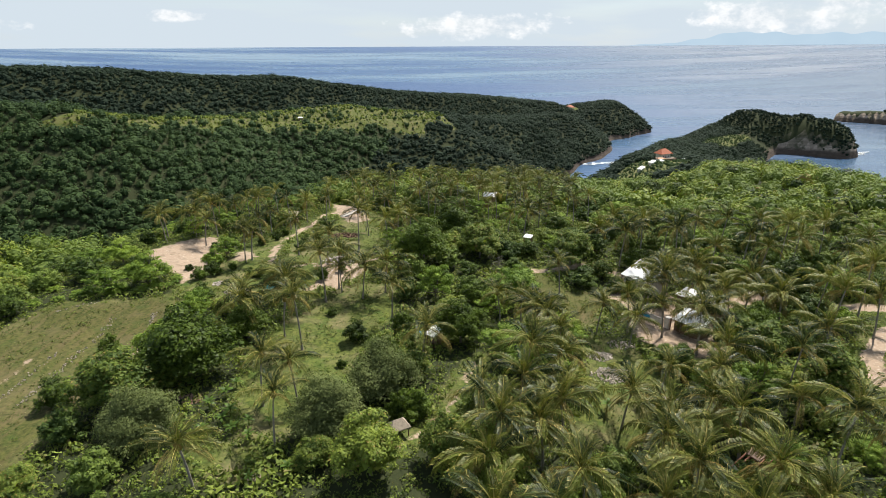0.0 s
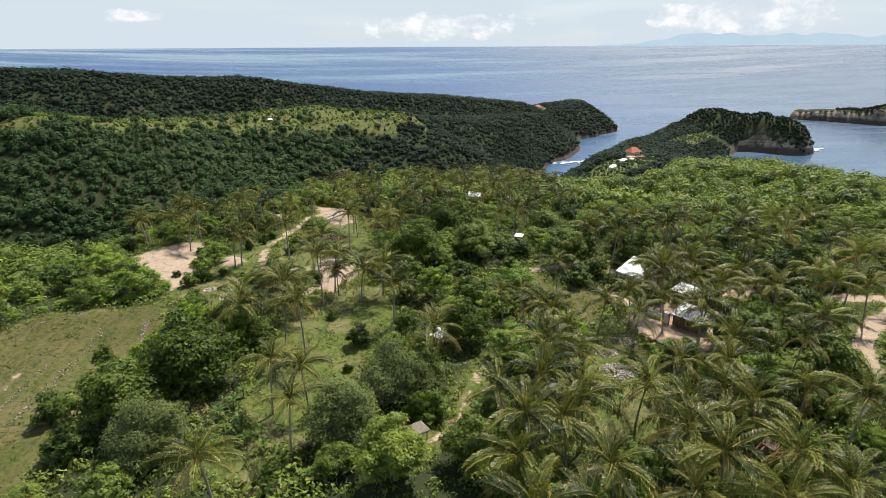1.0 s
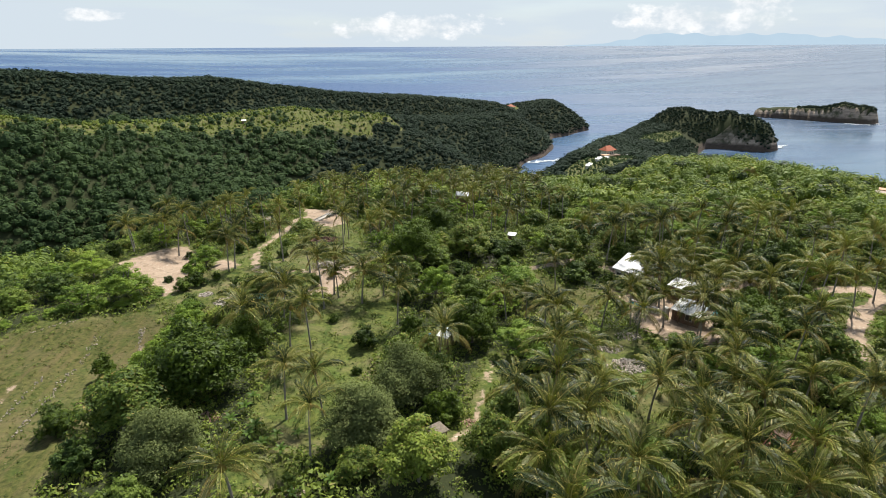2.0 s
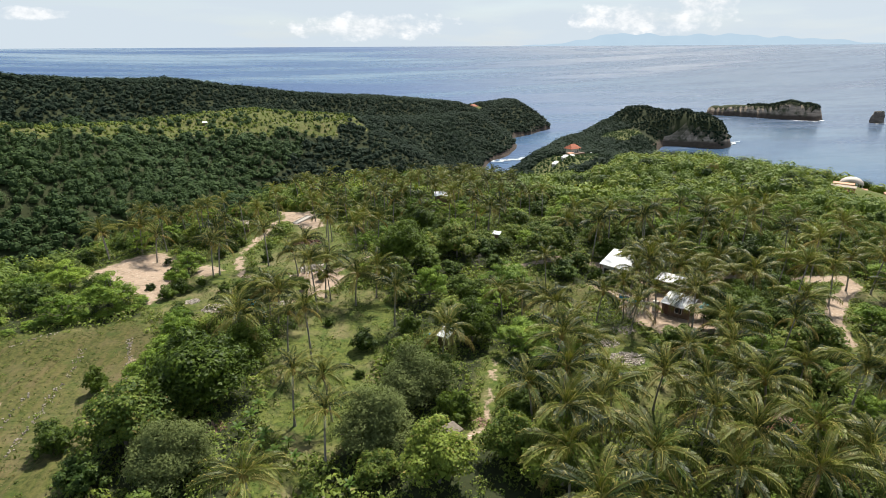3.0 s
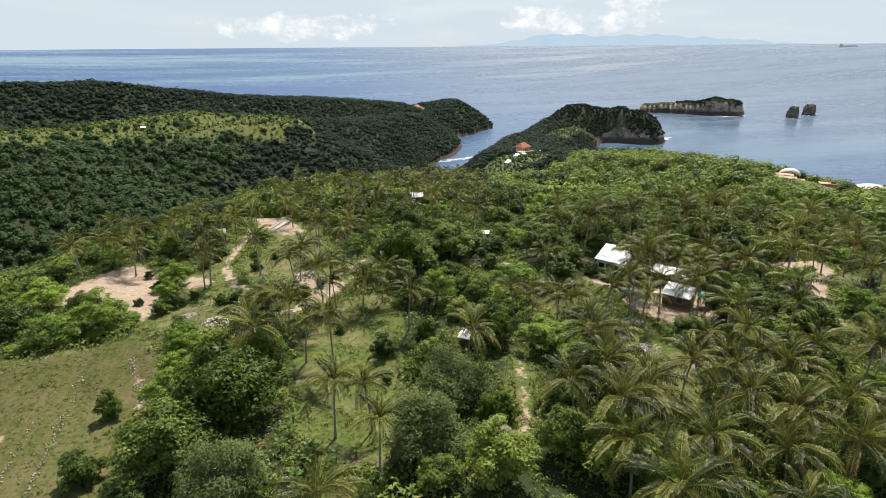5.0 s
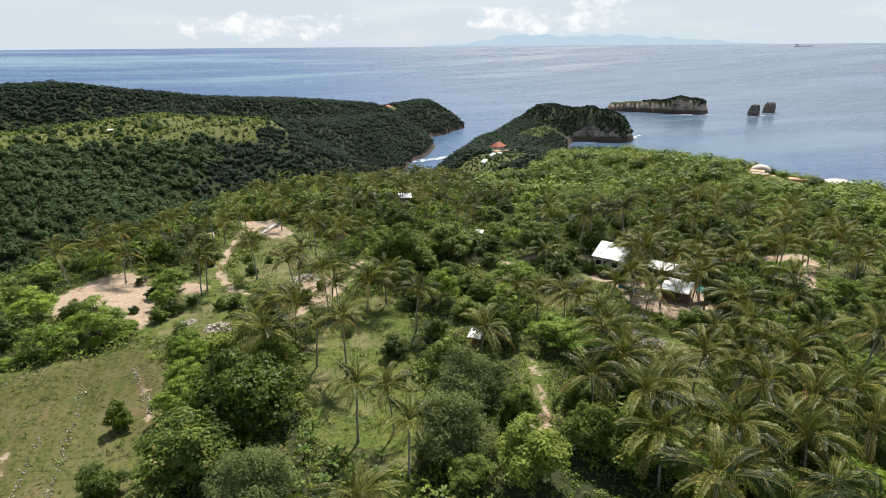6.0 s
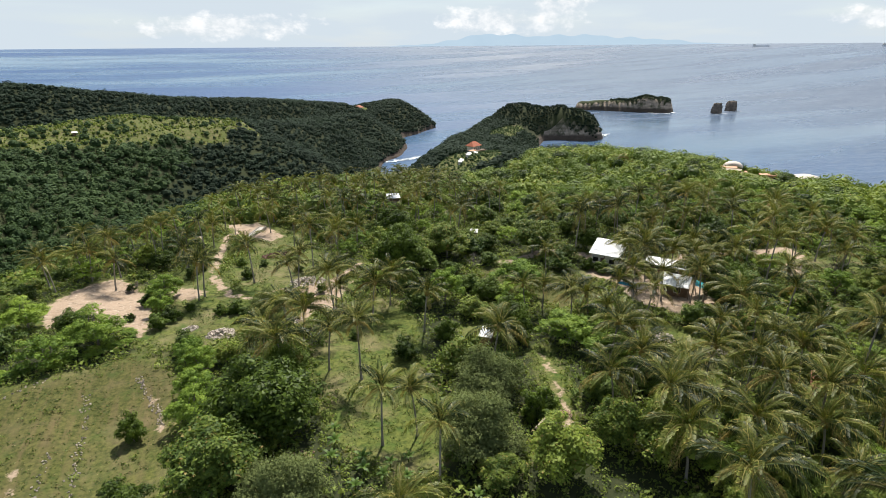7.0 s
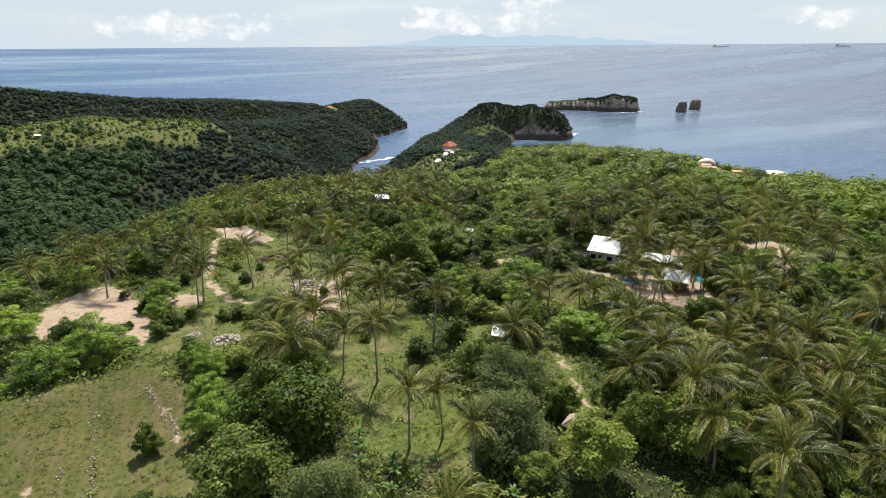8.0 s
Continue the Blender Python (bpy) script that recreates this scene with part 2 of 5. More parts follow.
def ground_material():
    m, n = material("hillside_ground")
    geo = n.add("ShaderNodeNewGeometry")
    p = geo.outputs["Position"]
    fine = n.noise(p, 1.6, 6.0, 0.65)
    mid = n.noise(p, 0.16, 4.0, 0.6)
    big = n.noise(p, 0.03, 3.0)
    grass = n.mix(n.ramp(fine, [(0.35, 0.0), (0.62, 1.0)]), (0.036, 0.054, 0.011), (0.12, 0.135, 0.032))
    grass = n.mix(n.ramp(mid, [(0.45, 0.0), (0.72, 0.8)]), grass, (0.19, 0.155, 0.085))
    grass = n.mix(n.ramp(n.noise(p, 0.45, 5.0, 0.7), [(0.5, 0.0), (0.68, 0.75)]), grass, (0.045, 0.085, 0.015))
    dry = n.add("ShaderNodeAttribute", attr="dry").outputs["Fac"]
    straw = n.mix(n.ramp(fine, [(0.35, 0.0), (0.63, 1.0)]), (0.03, 0.038, 0.009), (0.095, 0.092, 0.027))
    furrow = n.noise(n.add("ShaderNodeMapping", {"Vector": p, "Rotation": (0, 0, 0.12), "Scale": (0.7, 0.06, 0.0)}).outputs[0], 1.0, 4.0, 0.6)
    straw = n.mix(n.ramp(furrow, [(0.45, 0.0), (0.7, 0.8)]), straw, (0.125, 0.092, 0.045))
    straw = n.mix(n.ramp(n.noise(p, 0.3, 5.0, 0.7), [(0.52, 0.0), (0.7, 0.7)]), straw, (0.042, 0.07, 0.014))
    straw = n.mix(n.ramp(mid, [(0.52, 0.0), (0.8, 0.6)]), straw, (0.14, 0.105, 0.058))
    grass = n.mix(n.maths("MULTIPLY", dry, n.ramp(big, [(0.3, 0.6), (0.6, 1.0)])), grass, straw)
    soil = n.mix(n.mix(0.5, fine, mid), (0.19, 0.13, 0.085), (0.43, 0.335, 0.25))
    soil = n.mix(n.ramp(n.noise(p, 0.5, 6.0, 0.75), [(0.52, 0.0), (0.62, 0.7)]), soil, (0.15, 0.115, 0.075))
    soil = n.mix(n.ramp(n.noise(p, 2.2, 4.0, 0.7), [(0.6, 0.0), (0.66, 0.8)]), soil, (0.55, 0.5, 0.43))
    bare = n.add("ShaderNodeAttribute", attr="bare").outputs["Fac"]
    edge = n.maths("ADD", bare, n.maths("MULTIPLY", n.maths("SUBTRACT", n.noise(p, 0.4, 6.0, 0.72), 0.5), 1.7))
    c = n.mix(n.ramp(edge, [(0.45, 0.0), (0.6, 1.0)]), grass, soil)
    # forest floor, with the shade between the crowns put into its colour
    shaded_litter = n.add("ShaderNodeAttribute", attr="shaded_litter").outputs["Fac"]
    le = n.maths("ADD", shaded_litter, n.maths("MULTIPLY", n.maths("SUBTRACT", n.noise(p, 0.35, 5.0, 0.7), 0.5), 0.9))
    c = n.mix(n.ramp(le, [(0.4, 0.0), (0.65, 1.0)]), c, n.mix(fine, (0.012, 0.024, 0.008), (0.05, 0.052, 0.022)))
    strata = n.noise(n.add("ShaderNodeMapping", {"Vector": p, "Scale": (0.03, 0.03, 0.3)}).outputs[0], 1.0, 6.0, 0.7)
    rock = n.mix(n.ramp(strata, [(0.3, 0.0), (0.7, 1.0)]), (0.16, 0.125, 0.095), (0.52, 0.42, 0.33))
    rock = n.mix(n.ramp(n.noise(p, 0.06, 5.0, 0.65), [(0.47, 0.0), (0.62, 0.9)]), rock, (0.05, 0.06, 0.03))
    wet = n.mix(n.noise(p, 0.15, 5.0, 0.7), (0.03, 0.026, 0.022), (0.14, 0.105, 0.08))
    up = n.add("ShaderNodeSeparateXYZ", {"Vector": geo.outputs["True Normal"]}).outputs["Z"]
    steep = n.ramp(up, [(0.42, 1.0), (0.6, 0.0)])
    shore = n.ramp(n.maths("ADD", n.maths("DIVIDE", n.add("ShaderNodeSeparateXYZ", {"Vector": p}).outputs["Z"], 20.0), n.maths("MULTIPLY", n.noise(p, 0.08, 4.0), 0.4)), [(0.6, 1.0), (0.85, 0.0)])
    bare_rock = n.maths("MAXIMUM", steep, shore)
    c = n.mix(shore, n.mix(steep, c, rock), wet)
    ledges = n.noise(n.add("ShaderNodeMapping", {"Vector": p, "Scale": (0.05, 0.05, 0.25)}).outputs[0], 1.0, 6.0, 0.7)
    relief = n.maths("ADD", fine, n.maths("MULTIPLY", n.maths("MULTIPLY", ledges, bare_rock), 40.0))
    return finish(m, n, c, 0.95, relief, 0.5, 0.15, spec=0.15)


def sea_material():
    m, n = material("sea_water")
    p = n.add("ShaderNodeNewGeometry").outputs["Position"]
    chop = n.noise(n.add("ShaderNodeMapping", {"Vector": p, "Rotation": (0, 0, 0.5), "Scale": (0.035, 0.09, 0.0)}).outputs[0], 1.0, 4.0, 0.6)
    swell = n.noise(n.add("ShaderNodeMapping", {"Vector": p, "Rotation": (0, 0, 0.35), "Scale": (0.006, 0.016, 0.0)}).outputs[0], 1.0, 4.0, 0.6)
    streak = n.noise(n.add("ShaderNodeMapping", {"Vector": p, "Rotation": (0, 0, -0.25), "Scale": (0.0006, 0.0034, 0.0)}).outputs[0], 1.0, 6.0, 0.62)
    broad = n.noise(n.add("ShaderNodeMapping", {"Vector": p, "Rotation": (0, 0, -0.2), "Scale": (0.00035, 0.0016, 0.0)}).outputs[0], 1.0, 5.0, 0.6)
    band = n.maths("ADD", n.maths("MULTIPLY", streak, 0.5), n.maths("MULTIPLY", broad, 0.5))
    slick_sheen = n.ramp(band, [(0.45, 0.0), (0.57, 1.0)])
    # grows towards +x, where the sky's pale reflection is painted into the water
    east_sheen = n.add("ShaderNodeMapRange", {"Value": n.add("ShaderNodeSeparateXYZ", {"Vector": p}).outputs["X"], "From Min": 200.0, "From Max": 1700.0, "To Min": 0.0, "To Max": 0.85}).outputs[0]
    calm = slick_sheen
    slick_sheen = n.maths("MAXIMUM", slick_sheen, n.maths("ADD", east_sheen, n.maths("MULTIPLY", n.maths("SUBTRACT", band, 0.5), 1.4)), clamp=True)
    # sheen of the streaks and of the +x side, put into the base colour
    c = n.mix(slick_sheen, (0.004, 0.05, 0.155), (0.045, 0.12, 0.19))
    c = n.mix(east_sheen, c, (0.07, 0.085, 0.125))
    # paler crests and darker swell, also put into the colour
    ripple = n.maths("ADD", n.maths("MULTIPLY", east_sheen, 0.9), 0.25)
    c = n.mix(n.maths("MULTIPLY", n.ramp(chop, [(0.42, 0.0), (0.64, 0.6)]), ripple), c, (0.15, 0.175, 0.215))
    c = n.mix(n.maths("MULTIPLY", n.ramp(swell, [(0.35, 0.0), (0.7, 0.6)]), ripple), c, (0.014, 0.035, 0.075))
    rough = n.add("ShaderNodeMapRange", {"Value": calm, "From Min": 0.0, "From Max": 1.0, "To Min": 0.36, "To Max": 0.14}).outputs[0]
    height = n.maths("ADD", chop, n.maths("MULTIPLY", swell, 0.8))
    strength = n.add("ShaderNodeMapRange", {"Value": calm, "From Min": 0.0, "From Max": 1.0, "To Min": 0.5, "To Max": 0.08}).outputs[0]
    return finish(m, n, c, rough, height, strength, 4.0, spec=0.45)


NUT = bark_material('coconut_husk', (0.16, 0.13, 0.03), (0.3, 0.2, 0.05))
GROUND, SEA = ground_material(), sea_material()


# ---- building blocks ----
def mesh_of(name, verts, faces, mat, smooth=False, index=None):
    """A mesh from arrays: verts (n, 3), faces (m, 3 or 4)."""
    me = bpy.data.meshes.new(name)
    verts, faces = np.asarray(verts, np.float32), np.asarray(faces, np.int32)
    k = faces.shape[1]
    me.vertices.add(len(verts))
    me.vertices.foreach_set("co", verts.ravel())
    me.loops.add(faces.size)
    me.loops.foreach_set("vertex_index", faces.ravel())
    me.polygons.add(len(faces))
    me.polygons.foreach_set("loop_start", np.arange(len(faces), dtype=np.int32) * k)
    me.polygons.foreach_set("use_smooth", np.full(len(faces), smooth))
    if index is not None:
        me.polygons.foreach_set("material_index", index)
    me.update(calc_edges=True)
    me.validate()
    for mm in mat if isinstance(mat, (list, tuple)) else [mat]:
        me.materials.append(mm)
    return me


def put(name, me, parent=None, label=""):
    ob = new(name, me)
    ob.parent = parent
    return tagged(ob, label)


def thing(name, x, y, z, label, category, group="", turn=0.0, size=1.0):
    ob = new(name)
    ob.matrix_basis = Matrix.LocRotScale((x, y, z), Euler((0, 0, turn)), (size, size, size))
    return tagged(ob, label, category, group)


def join(pieces):
    vs, fs, k = [], [], 0
    for v, f in pieces:
        vs.append(np.asarray(v, float))
        fs.append(np.asarray(f, int) + k)
        k += len(v)
    return np.concatenate(vs), np.concatenate(fs)


def tube(points, radii, sides=7):
    """A tapered tube of quads along a line."""
    pts = np.asarray(points, float)
    vs, fs = [], []
    for i, p in enumerate(pts):
        d = pts[min(i + 1, len(pts) - 1)] - pts[max(i - 1, 0)]
        d = d / (np.linalg.norm(d) + 1e-9)
        a = np.cross(d, (1, 0, 0) if abs(d[0]) < 0.8 else (0, 1, 0))
        a /= np.linalg.norm(a)
        b = np.cross(d, a)
        for s in range(sides):
            t = 2 * math.pi * s / sides
            vs.append(p + radii[i] * (a * math.cos(t) + b * math.sin(t)))
    for i in range(len(pts) - 1):
        for s in range(sides):
            s2 = (s + 1) % sides
            fs.append((i * sides + s, i * sides + s2, (i + 1) * sides + s2, (i + 1) * sides + s))
    return np.array(vs), np.array(fs)


def cards(centres, out, sizes, rng, lean=0.55):
    """Leaves: one pointed triangle for each centre, facing roughly along out."""
    n = len(centres)
    nrm = out + lean * rng.normal(size=(n, 3))
    nrm /= np.linalg.norm(nrm, axis=1)[:, None] + 1e-9
    a = np.cross(nrm, rng.normal(size=(n, 3)))
    a /= np.linalg.norm(a, axis=1)[:, None] + 1e-9
    b = np.cross(nrm, a)
    s = np.asarray(sizes)[:, None]
    v = np.stack([centres - a * s * 0.5 - b * s * 0.45, centres - a * s * 0.5 + b * s * 0.45, centres + a * s * 0.75], 1)
    return v.reshape(-1, 3), np.arange(3 * n).reshape(-1, 3)


def sphere_points(n, rng):
    v = rng.normal(size=(n, 3))
    return v / np.linalg.norm(v, axis=1)[:, None]


def crown(rng, width, height, lumps, leaves, leaf, flat=0.75, spread=0.72, dense=True):
    """Leaf cards on many separate clumps at the ends of the limbs, with gaps between, its base at z = 0."""
    c = sphere_points(lumps, rng) * rng.uniform(0.2, 1.0, (lumps, 1)) ** 0.4
    c[:, 2] = np.abs(c[:, 2])
    a = np.arctan2(c[:, 1], c[:, 0])
    lobe = 1 + 0.16 * np.sin(3 * a + rng.uniform(0, 6)) + 0.12 * np.sin(5 * a + rng.uniform(0, 6))
    c = c * np.stack([lobe, lobe, 1 + 0.2 * np.sin(2 * a + rng.uniform(0, 6))], 1)
    c = c * (width / 2 * spread, width / 2 * spread, height * 0.78) + (0, 0, height * 0.1)
    r = width / 2 * rng.uniform(0.13, 0.28, lumps)
    per = np.maximum((leaves * r ** 2 / np.sum(r ** 2)).astype(int), 4)
    cs, os, ss = [], [], []
    for i in range(lumps):
        d = sphere_points(per[i], rng)
        d[:, 2] = np.where(d[:, 2] < -0.2, -d[:, 2], d[:, 2])
        q = c[i] + d * (r[i], r[i], r[i] * flat) * rng.uniform(0.55, 1.2, (per[i], 1))
        cs.append(q)
        os.append(d + (0, 0, 0.55))
        ss.append(leaf * rng.uniform(0.55, 1.4, per[i]))
    inner = max(leaves // 14, 60) if dense else 12
    d = sphere_points(inner, rng)
    d[:, 2] = np.abs(d[:, 2])
    cs.append(d * rng.uniform(0.25, 0.8, (inner, 1)) * (width / 2 * spread, width / 2 * spread, height * 0.7) + (0, 0, height * 0.12))
    os.append(d)
    ss.append(leaf * rng.uniform(2.0, 3.6, inner))
    return cards(np.concatenate(cs), np.concatenate(os), np.concatenate(ss), rng, 0.4), c


# ---- ground ----
def spaced(lo, a, b, hi, fine, grow=1.09, most=8.0):
    mid = list(np.arange(a, b + 0.1, fine))
    up, s = [b], fine
    while up[-1] < hi:
        s = min(s * grow, most)
        up.append(up[-1] + s)
    down, s = [a], fine
    while down[-1] > lo:
        s = min(s * grow, most)
        down.append(down[-1] - s)
    return np.array(down[:0:-1] + mid + up[1:])


CLEARING = [(-75, 122), (-77, 135), (-75, 143), (-70, 146.5), (-65.5, 151), (-61, 143), (-57, 131), (-56, 120), (-56, 110), (-59, 111), (-61, 117), (-67, 118)]
YARD = [(36, 97), (33, 88), (36, 78), (46, 79), (52, 86), (54, 95), (48, 102), (46, 112), (40, 112), (33, 104)]
FAR_CLEARING = [(-41, 196), (-36, 178), (-30, 168), (-24, 172), (-28, 190)]
FIELD = [(-84, 86), (-77, 100), (-68, 100), (-57, 104), (-51.5, 97), (-51, 88), (-52, 60), (-54, 20), (-110, 20), (-97, 60)]
MEADOW = [(-30, 94), (-31.5, 84), (-31, 70), (-27, 58), (-19, 60), (-15, 74), (-13, 90), (-10.5, 98), (-11, 105), (-14, 110.5), (-22, 109), (-27, 104), (-27, 95)]
LAWN = [(-35, 178), (-27, 186), (-20, 178), (-19, 146), (-12, 125), (-17, 119), (-24, 121), (-40, 122), (-42, 140), (-38, 152), (-34, 162)]
WORKS = [(-58, 108), (-52, 104), (-44, 103), (-38, 105), (-26, 107), (-20, 112), (-16, 120), (-40, 126), (-43, 140), (-42, 160), (-40, 176), (-46, 175), (-47, 150), (-54, 150), (-53, 130)]
SOIL_WEST = [(-52.5, 128), (-53.5, 135), (-50.5, 135), (-45.5, 126), (-48, 123), (-51.5, 122.5)]
SOIL_EAST = [(-33, 123), (-24, 122.5), (-17, 119), (-15.5, 121.5), (-21, 112), (-23, 107.5), (-27, 109), (-29, 112), (-27, 117)]
SOUTH_GLADE = [(-31, 55.5), (-28, 57), (-24, 55.5), (-22.5, 52.5), (-26, 51), (-30.5, 52.5)]
DRY_PATCH = [(8, 104), (13, 98), (19, 88), (27, 91), (35, 101), (29, 105), (22, 115), (11, 116)]
RUBBLE_GLADE = [(24, 86), (21, 72), (17, 59), (22, 57), (30, 63), (34, 67), (32, 82)]
GLADE_EAST = [(78, 79), (87, 91), (96, 95), (105, 96), (110, 88), (107, 80), (98, 75), (88, 77)]
HUT_GLADE = [(-4, 86), (-3, 92), (4, 92), (4, 85)]
RESORT = [(178, 180), (232, 252), (254, 258), (264, 242), (206, 168)]
NECK_MEADOW = [(352, 770), (398, 850), (450, 900), (492, 925), (496, 914), (430, 830), (372, 765)]
DOME_SITE = [(248, 200), (270, 236), (298, 240), (300, 216), (274, 192)]
RED_ROOF_SITE = [(132, 408), (174, 400), (214, 488), (214, 514), (164, 520)]
POINT_HUT_SITE = [(238, 1140), (266, 1140), (266, 1175), (238, 1175)]
OPEN = [RESORT, NECK_MEADOW, DOME_SITE, RED_ROOF_SITE, POINT_HUT_SITE, CLEARING, YARD, FAR_CLEARING, FIELD, MEADOW, LAWN, WORKS, SOUTH_GLADE, DRY_PATCH, RUBBLE_GLADE, GLADE_EAST, HUT_GLADE]
BARE = [CLEARING, YARD, FAR_CLEARING, SOIL_WEST, SOIL_EAST]
# low herbs and bushes only, no trees
LOW = [[(-9, 52), (-4, 62), (1, 78), (4, 90), (14, 93), (20, 88), (10, 75), (5, 66), (0, 56)], [(-34, 70), (-36, 58), (-33, 46), (-20, 46), (-19, 60), (-27, 64)]]
PATHS = [
    ([(-27, 120.5, 0), (-33, 122, 0), (-37.5, 120.8, 0), (-41.5, 123, 0), (-44.2, 134, 0), (-44, 147, 0), (-42.6, 161, 0), (-40, 178, 0), (-30, 192, 0)], 0.85),
    ([(-30, 106, 0), (-23.4, 118, 0), (-20.3, 123, 0), (-12, 131, 0)], 1.0),
    ([(-9, 54.5, 0), (-4, 58, 0), (-0.5, 61.5, 0), (1, 66, 0), (3, 72, 0), (5.3, 78, 0)], 0.5),
    ([(66, 72, 0), (71, 80, 0), (82, 90, 0), (91, 95, 0), (93, 100, 0), (83, 101, 0), (66, 106, 0), (48, 98, 0)], 1.7),
    ([(-56.5, 96.5, 0), (-55, 90.6, 0), (-53.4, 86, 0), (-52.6, 80, 0)], 0.35),
    ([(-65.8, 78, 0), (-66.6, 74.8, 0), (-66.4, 68, 0)], 0.08),
    ([(-68.8, 80.5, 0), (-69, 76.3, 0), (-69.3, 68, 0)], 0.08),
    ([(-69, 100.2, 0), (-72, 97.8, 0), (-76, 96.4, 0)], 0.12),
    ([(20, 118, 0), (34, 120, 0), (44, 110, 0), (46, 100, 0)], 1.2),
]


def bare_soil(px, py):
    v = np.zeros(np.shape(px))
    for poly in BARE:
        v = np.maximum(v, 0.82 * np.clip(0.5 - inside(px, py, poly) / 3.0, 0, 1))
    for pts, wide in PATHS:
        d, _ = along(px, py, pts)
        v = np.maximum(v, np.clip(0.5 - (d - wide) / 2.0, 0, 1))
    return v


def openness(px, py):
    """Distance to the nearest open patch, negative inside one; paths count as open too."""
    d = np.min([inside(px, py, poly) for poly in OPEN], 0)
    for pts, wide in PATHS:
        d = np.minimum(d, along(px, py, pts)[0] - wide - 0.8)
    return d


def grassy_hill(px, py):
    """The open grassland on top of the hill across the valley."""
    px, py = np.asarray(px, float), np.asarray(py, float)
    edge = 12 * waves(px, py, 60, 31)
    strip = (along(px, py, HILL)[0] + edge < 40) & (py < 600) & (px > -262 + edge)
    return strip | (along(px, py, TERRACE)[0] + edge < 58)


# where the ground takes the darkened forest-floor colour
def shaded_litter(px, py):
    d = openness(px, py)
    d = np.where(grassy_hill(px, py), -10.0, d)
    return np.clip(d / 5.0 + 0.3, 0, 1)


def build_ground():
    xs = spaced(-1300, -120, 200, 1300, 1.6)
    ys = spaced(-500, 20, 230, 1600, 1.6)
    gx, gy = np.meshgrid(xs, ys)
    gz = ground(gx, gy)
    n, m = gx.shape
    idx = np.arange(n * m).reshape(n, m)
    faces = np.stack([idx[:-1, :-1], idx[:-1, 1:], idx[1:, 1:], idx[1:, :-1]], -1).reshape(-1, 4)
    me = mesh_of("ground", np.stack([gx, gy, gz], -1).reshape(-1, 3), faces, GROUND, True)
    field = np.where(grassy_hill(gx, gy), 0.3, 0.0) + np.clip(0.5 - np.minimum(inside(gx, gy, FIELD), inside(gx, gy, DRY_PATCH)) / 4.0, 0, 1)
    for name, v in (("bare", bare_soil(gx, gy)), ("shaded_litter", shaded_litter(gx, gy)), ("dry", field)):
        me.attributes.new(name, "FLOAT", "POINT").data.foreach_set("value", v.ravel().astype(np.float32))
    return tagged(new("ground", me), "grassy hillside ground with bare soil and rocky sea cliffs", "ground", kind="structure")


def build_sea():
    r = np.concatenate([np.linspace(0, 1500, 30), np.linspace(1560, 4900, 90)])
    a = np.linspace(0, 2 * math.pi, 121)[:-1]
    rr, aa = np.meshgrid(r, a, indexing="ij")
    s = np.clip((rr - 1700) / 3200, 0, 1)
    z = 170.4 * s * s * (3 - 2 * s)
    idx = np.arange(rr.size).reshape(rr.shape)
    nxt = np.roll(idx, -1, 1)
    faces = np.stack([idx[:-1], idx[1:], nxt[1:], nxt[:-1]], -1).reshape(-1, 4)
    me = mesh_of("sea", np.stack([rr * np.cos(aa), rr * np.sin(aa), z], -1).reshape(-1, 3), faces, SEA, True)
    return tagged(new("sea", me), "blue open sea reaching the horizon, with wind streaks and a painted pale sky sheen", "sea", kind="structure")

build_ground()
build_sea()


# ---- palms ----
def frond_mesh(name, rng, mat, start, bend, length=4.3, blades=28, hang=0.5, sway=0.0):
    """One feather leaf: an arching midrib with leaflets combed along both sides, growing along +x from the origin."""
    n = 8
    pts, a, b, p = [], radians(start), 0.0, np.zeros(3)
    for i in range(n + 1):
        pts.append(p.copy())
        p = p + np.array((math.cos(a) * math.cos(b), math.cos(a) * math.sin(b), math.sin(a))) * length / n
        a -= radians(bend) / n * (0.5 + i / n)
        b += radians(sway) / n
    pts = np.array(pts)
    rib = tube(pts, np.linspace(0.075, 0.014, n + 1), 3)
    vs = []
    for i in range(blades):
        f = 0.14 + 0.86 * i / (blades - 1)
        k = min(int(f * n), n - 1)
        q = pts[k] + (pts[k + 1] - pts[k]) * (f * n - k)
        d = pts[k + 1] - pts[k]
        d /= np.linalg.norm(d)
        across = np.cross((0, 0, 1), d)
        across /= np.linalg.norm(across) + 1e-6
        up = np.cross(d, across)
        reach = length * (0.04 + 0.165 * math.sin(math.pi * (0.15 + 0.75 * f)) ** 0.7)
        lead = 0.55 + 0.45 * f
        for side in (-1, 1):
            r = reach * rng.uniform(0.8, 1.12)
            mid = q + (d * lead * 0.5 + across * side * 0.46 + up * 0.1) * r
            tip = q + (d * lead + across * side * 0.72) * r - np.array((0, 0, hang * r * rng.uniform(0.6, 1.3)))
            w = d * 0.05
            vs += [q - w, mid - w * 0.9, tip, mid + w * 0.9]
    v, f = join([rib, (np.array(vs), np.arange(len(vs)).reshape(-1, 4))])
    index = np.zeros(len(f), np.int32)
    index[:len(rib[1])] = 1
    return mesh_of(name, v, f, [mat, RIB], index=index)


def crown_plan(rng, count):
    """Which leaf goes where round a palm's heart: kind (0 young to 3 old and hanging), turn and tilt."""
    plan = []
    for i in range(count):
        k = i / count
        kind = 0 if k < 0.26 else 1 if k < 0.56 else 2 if k < 0.8 else 3
        plan.append((kind, i * 2.399 + rng.uniform(-0.5, 0.5), rng.uniform(-0.35, 0.3), rng.uniform(0.78, 1.12)))
    return plan


prng = np.random.RandomState(11)
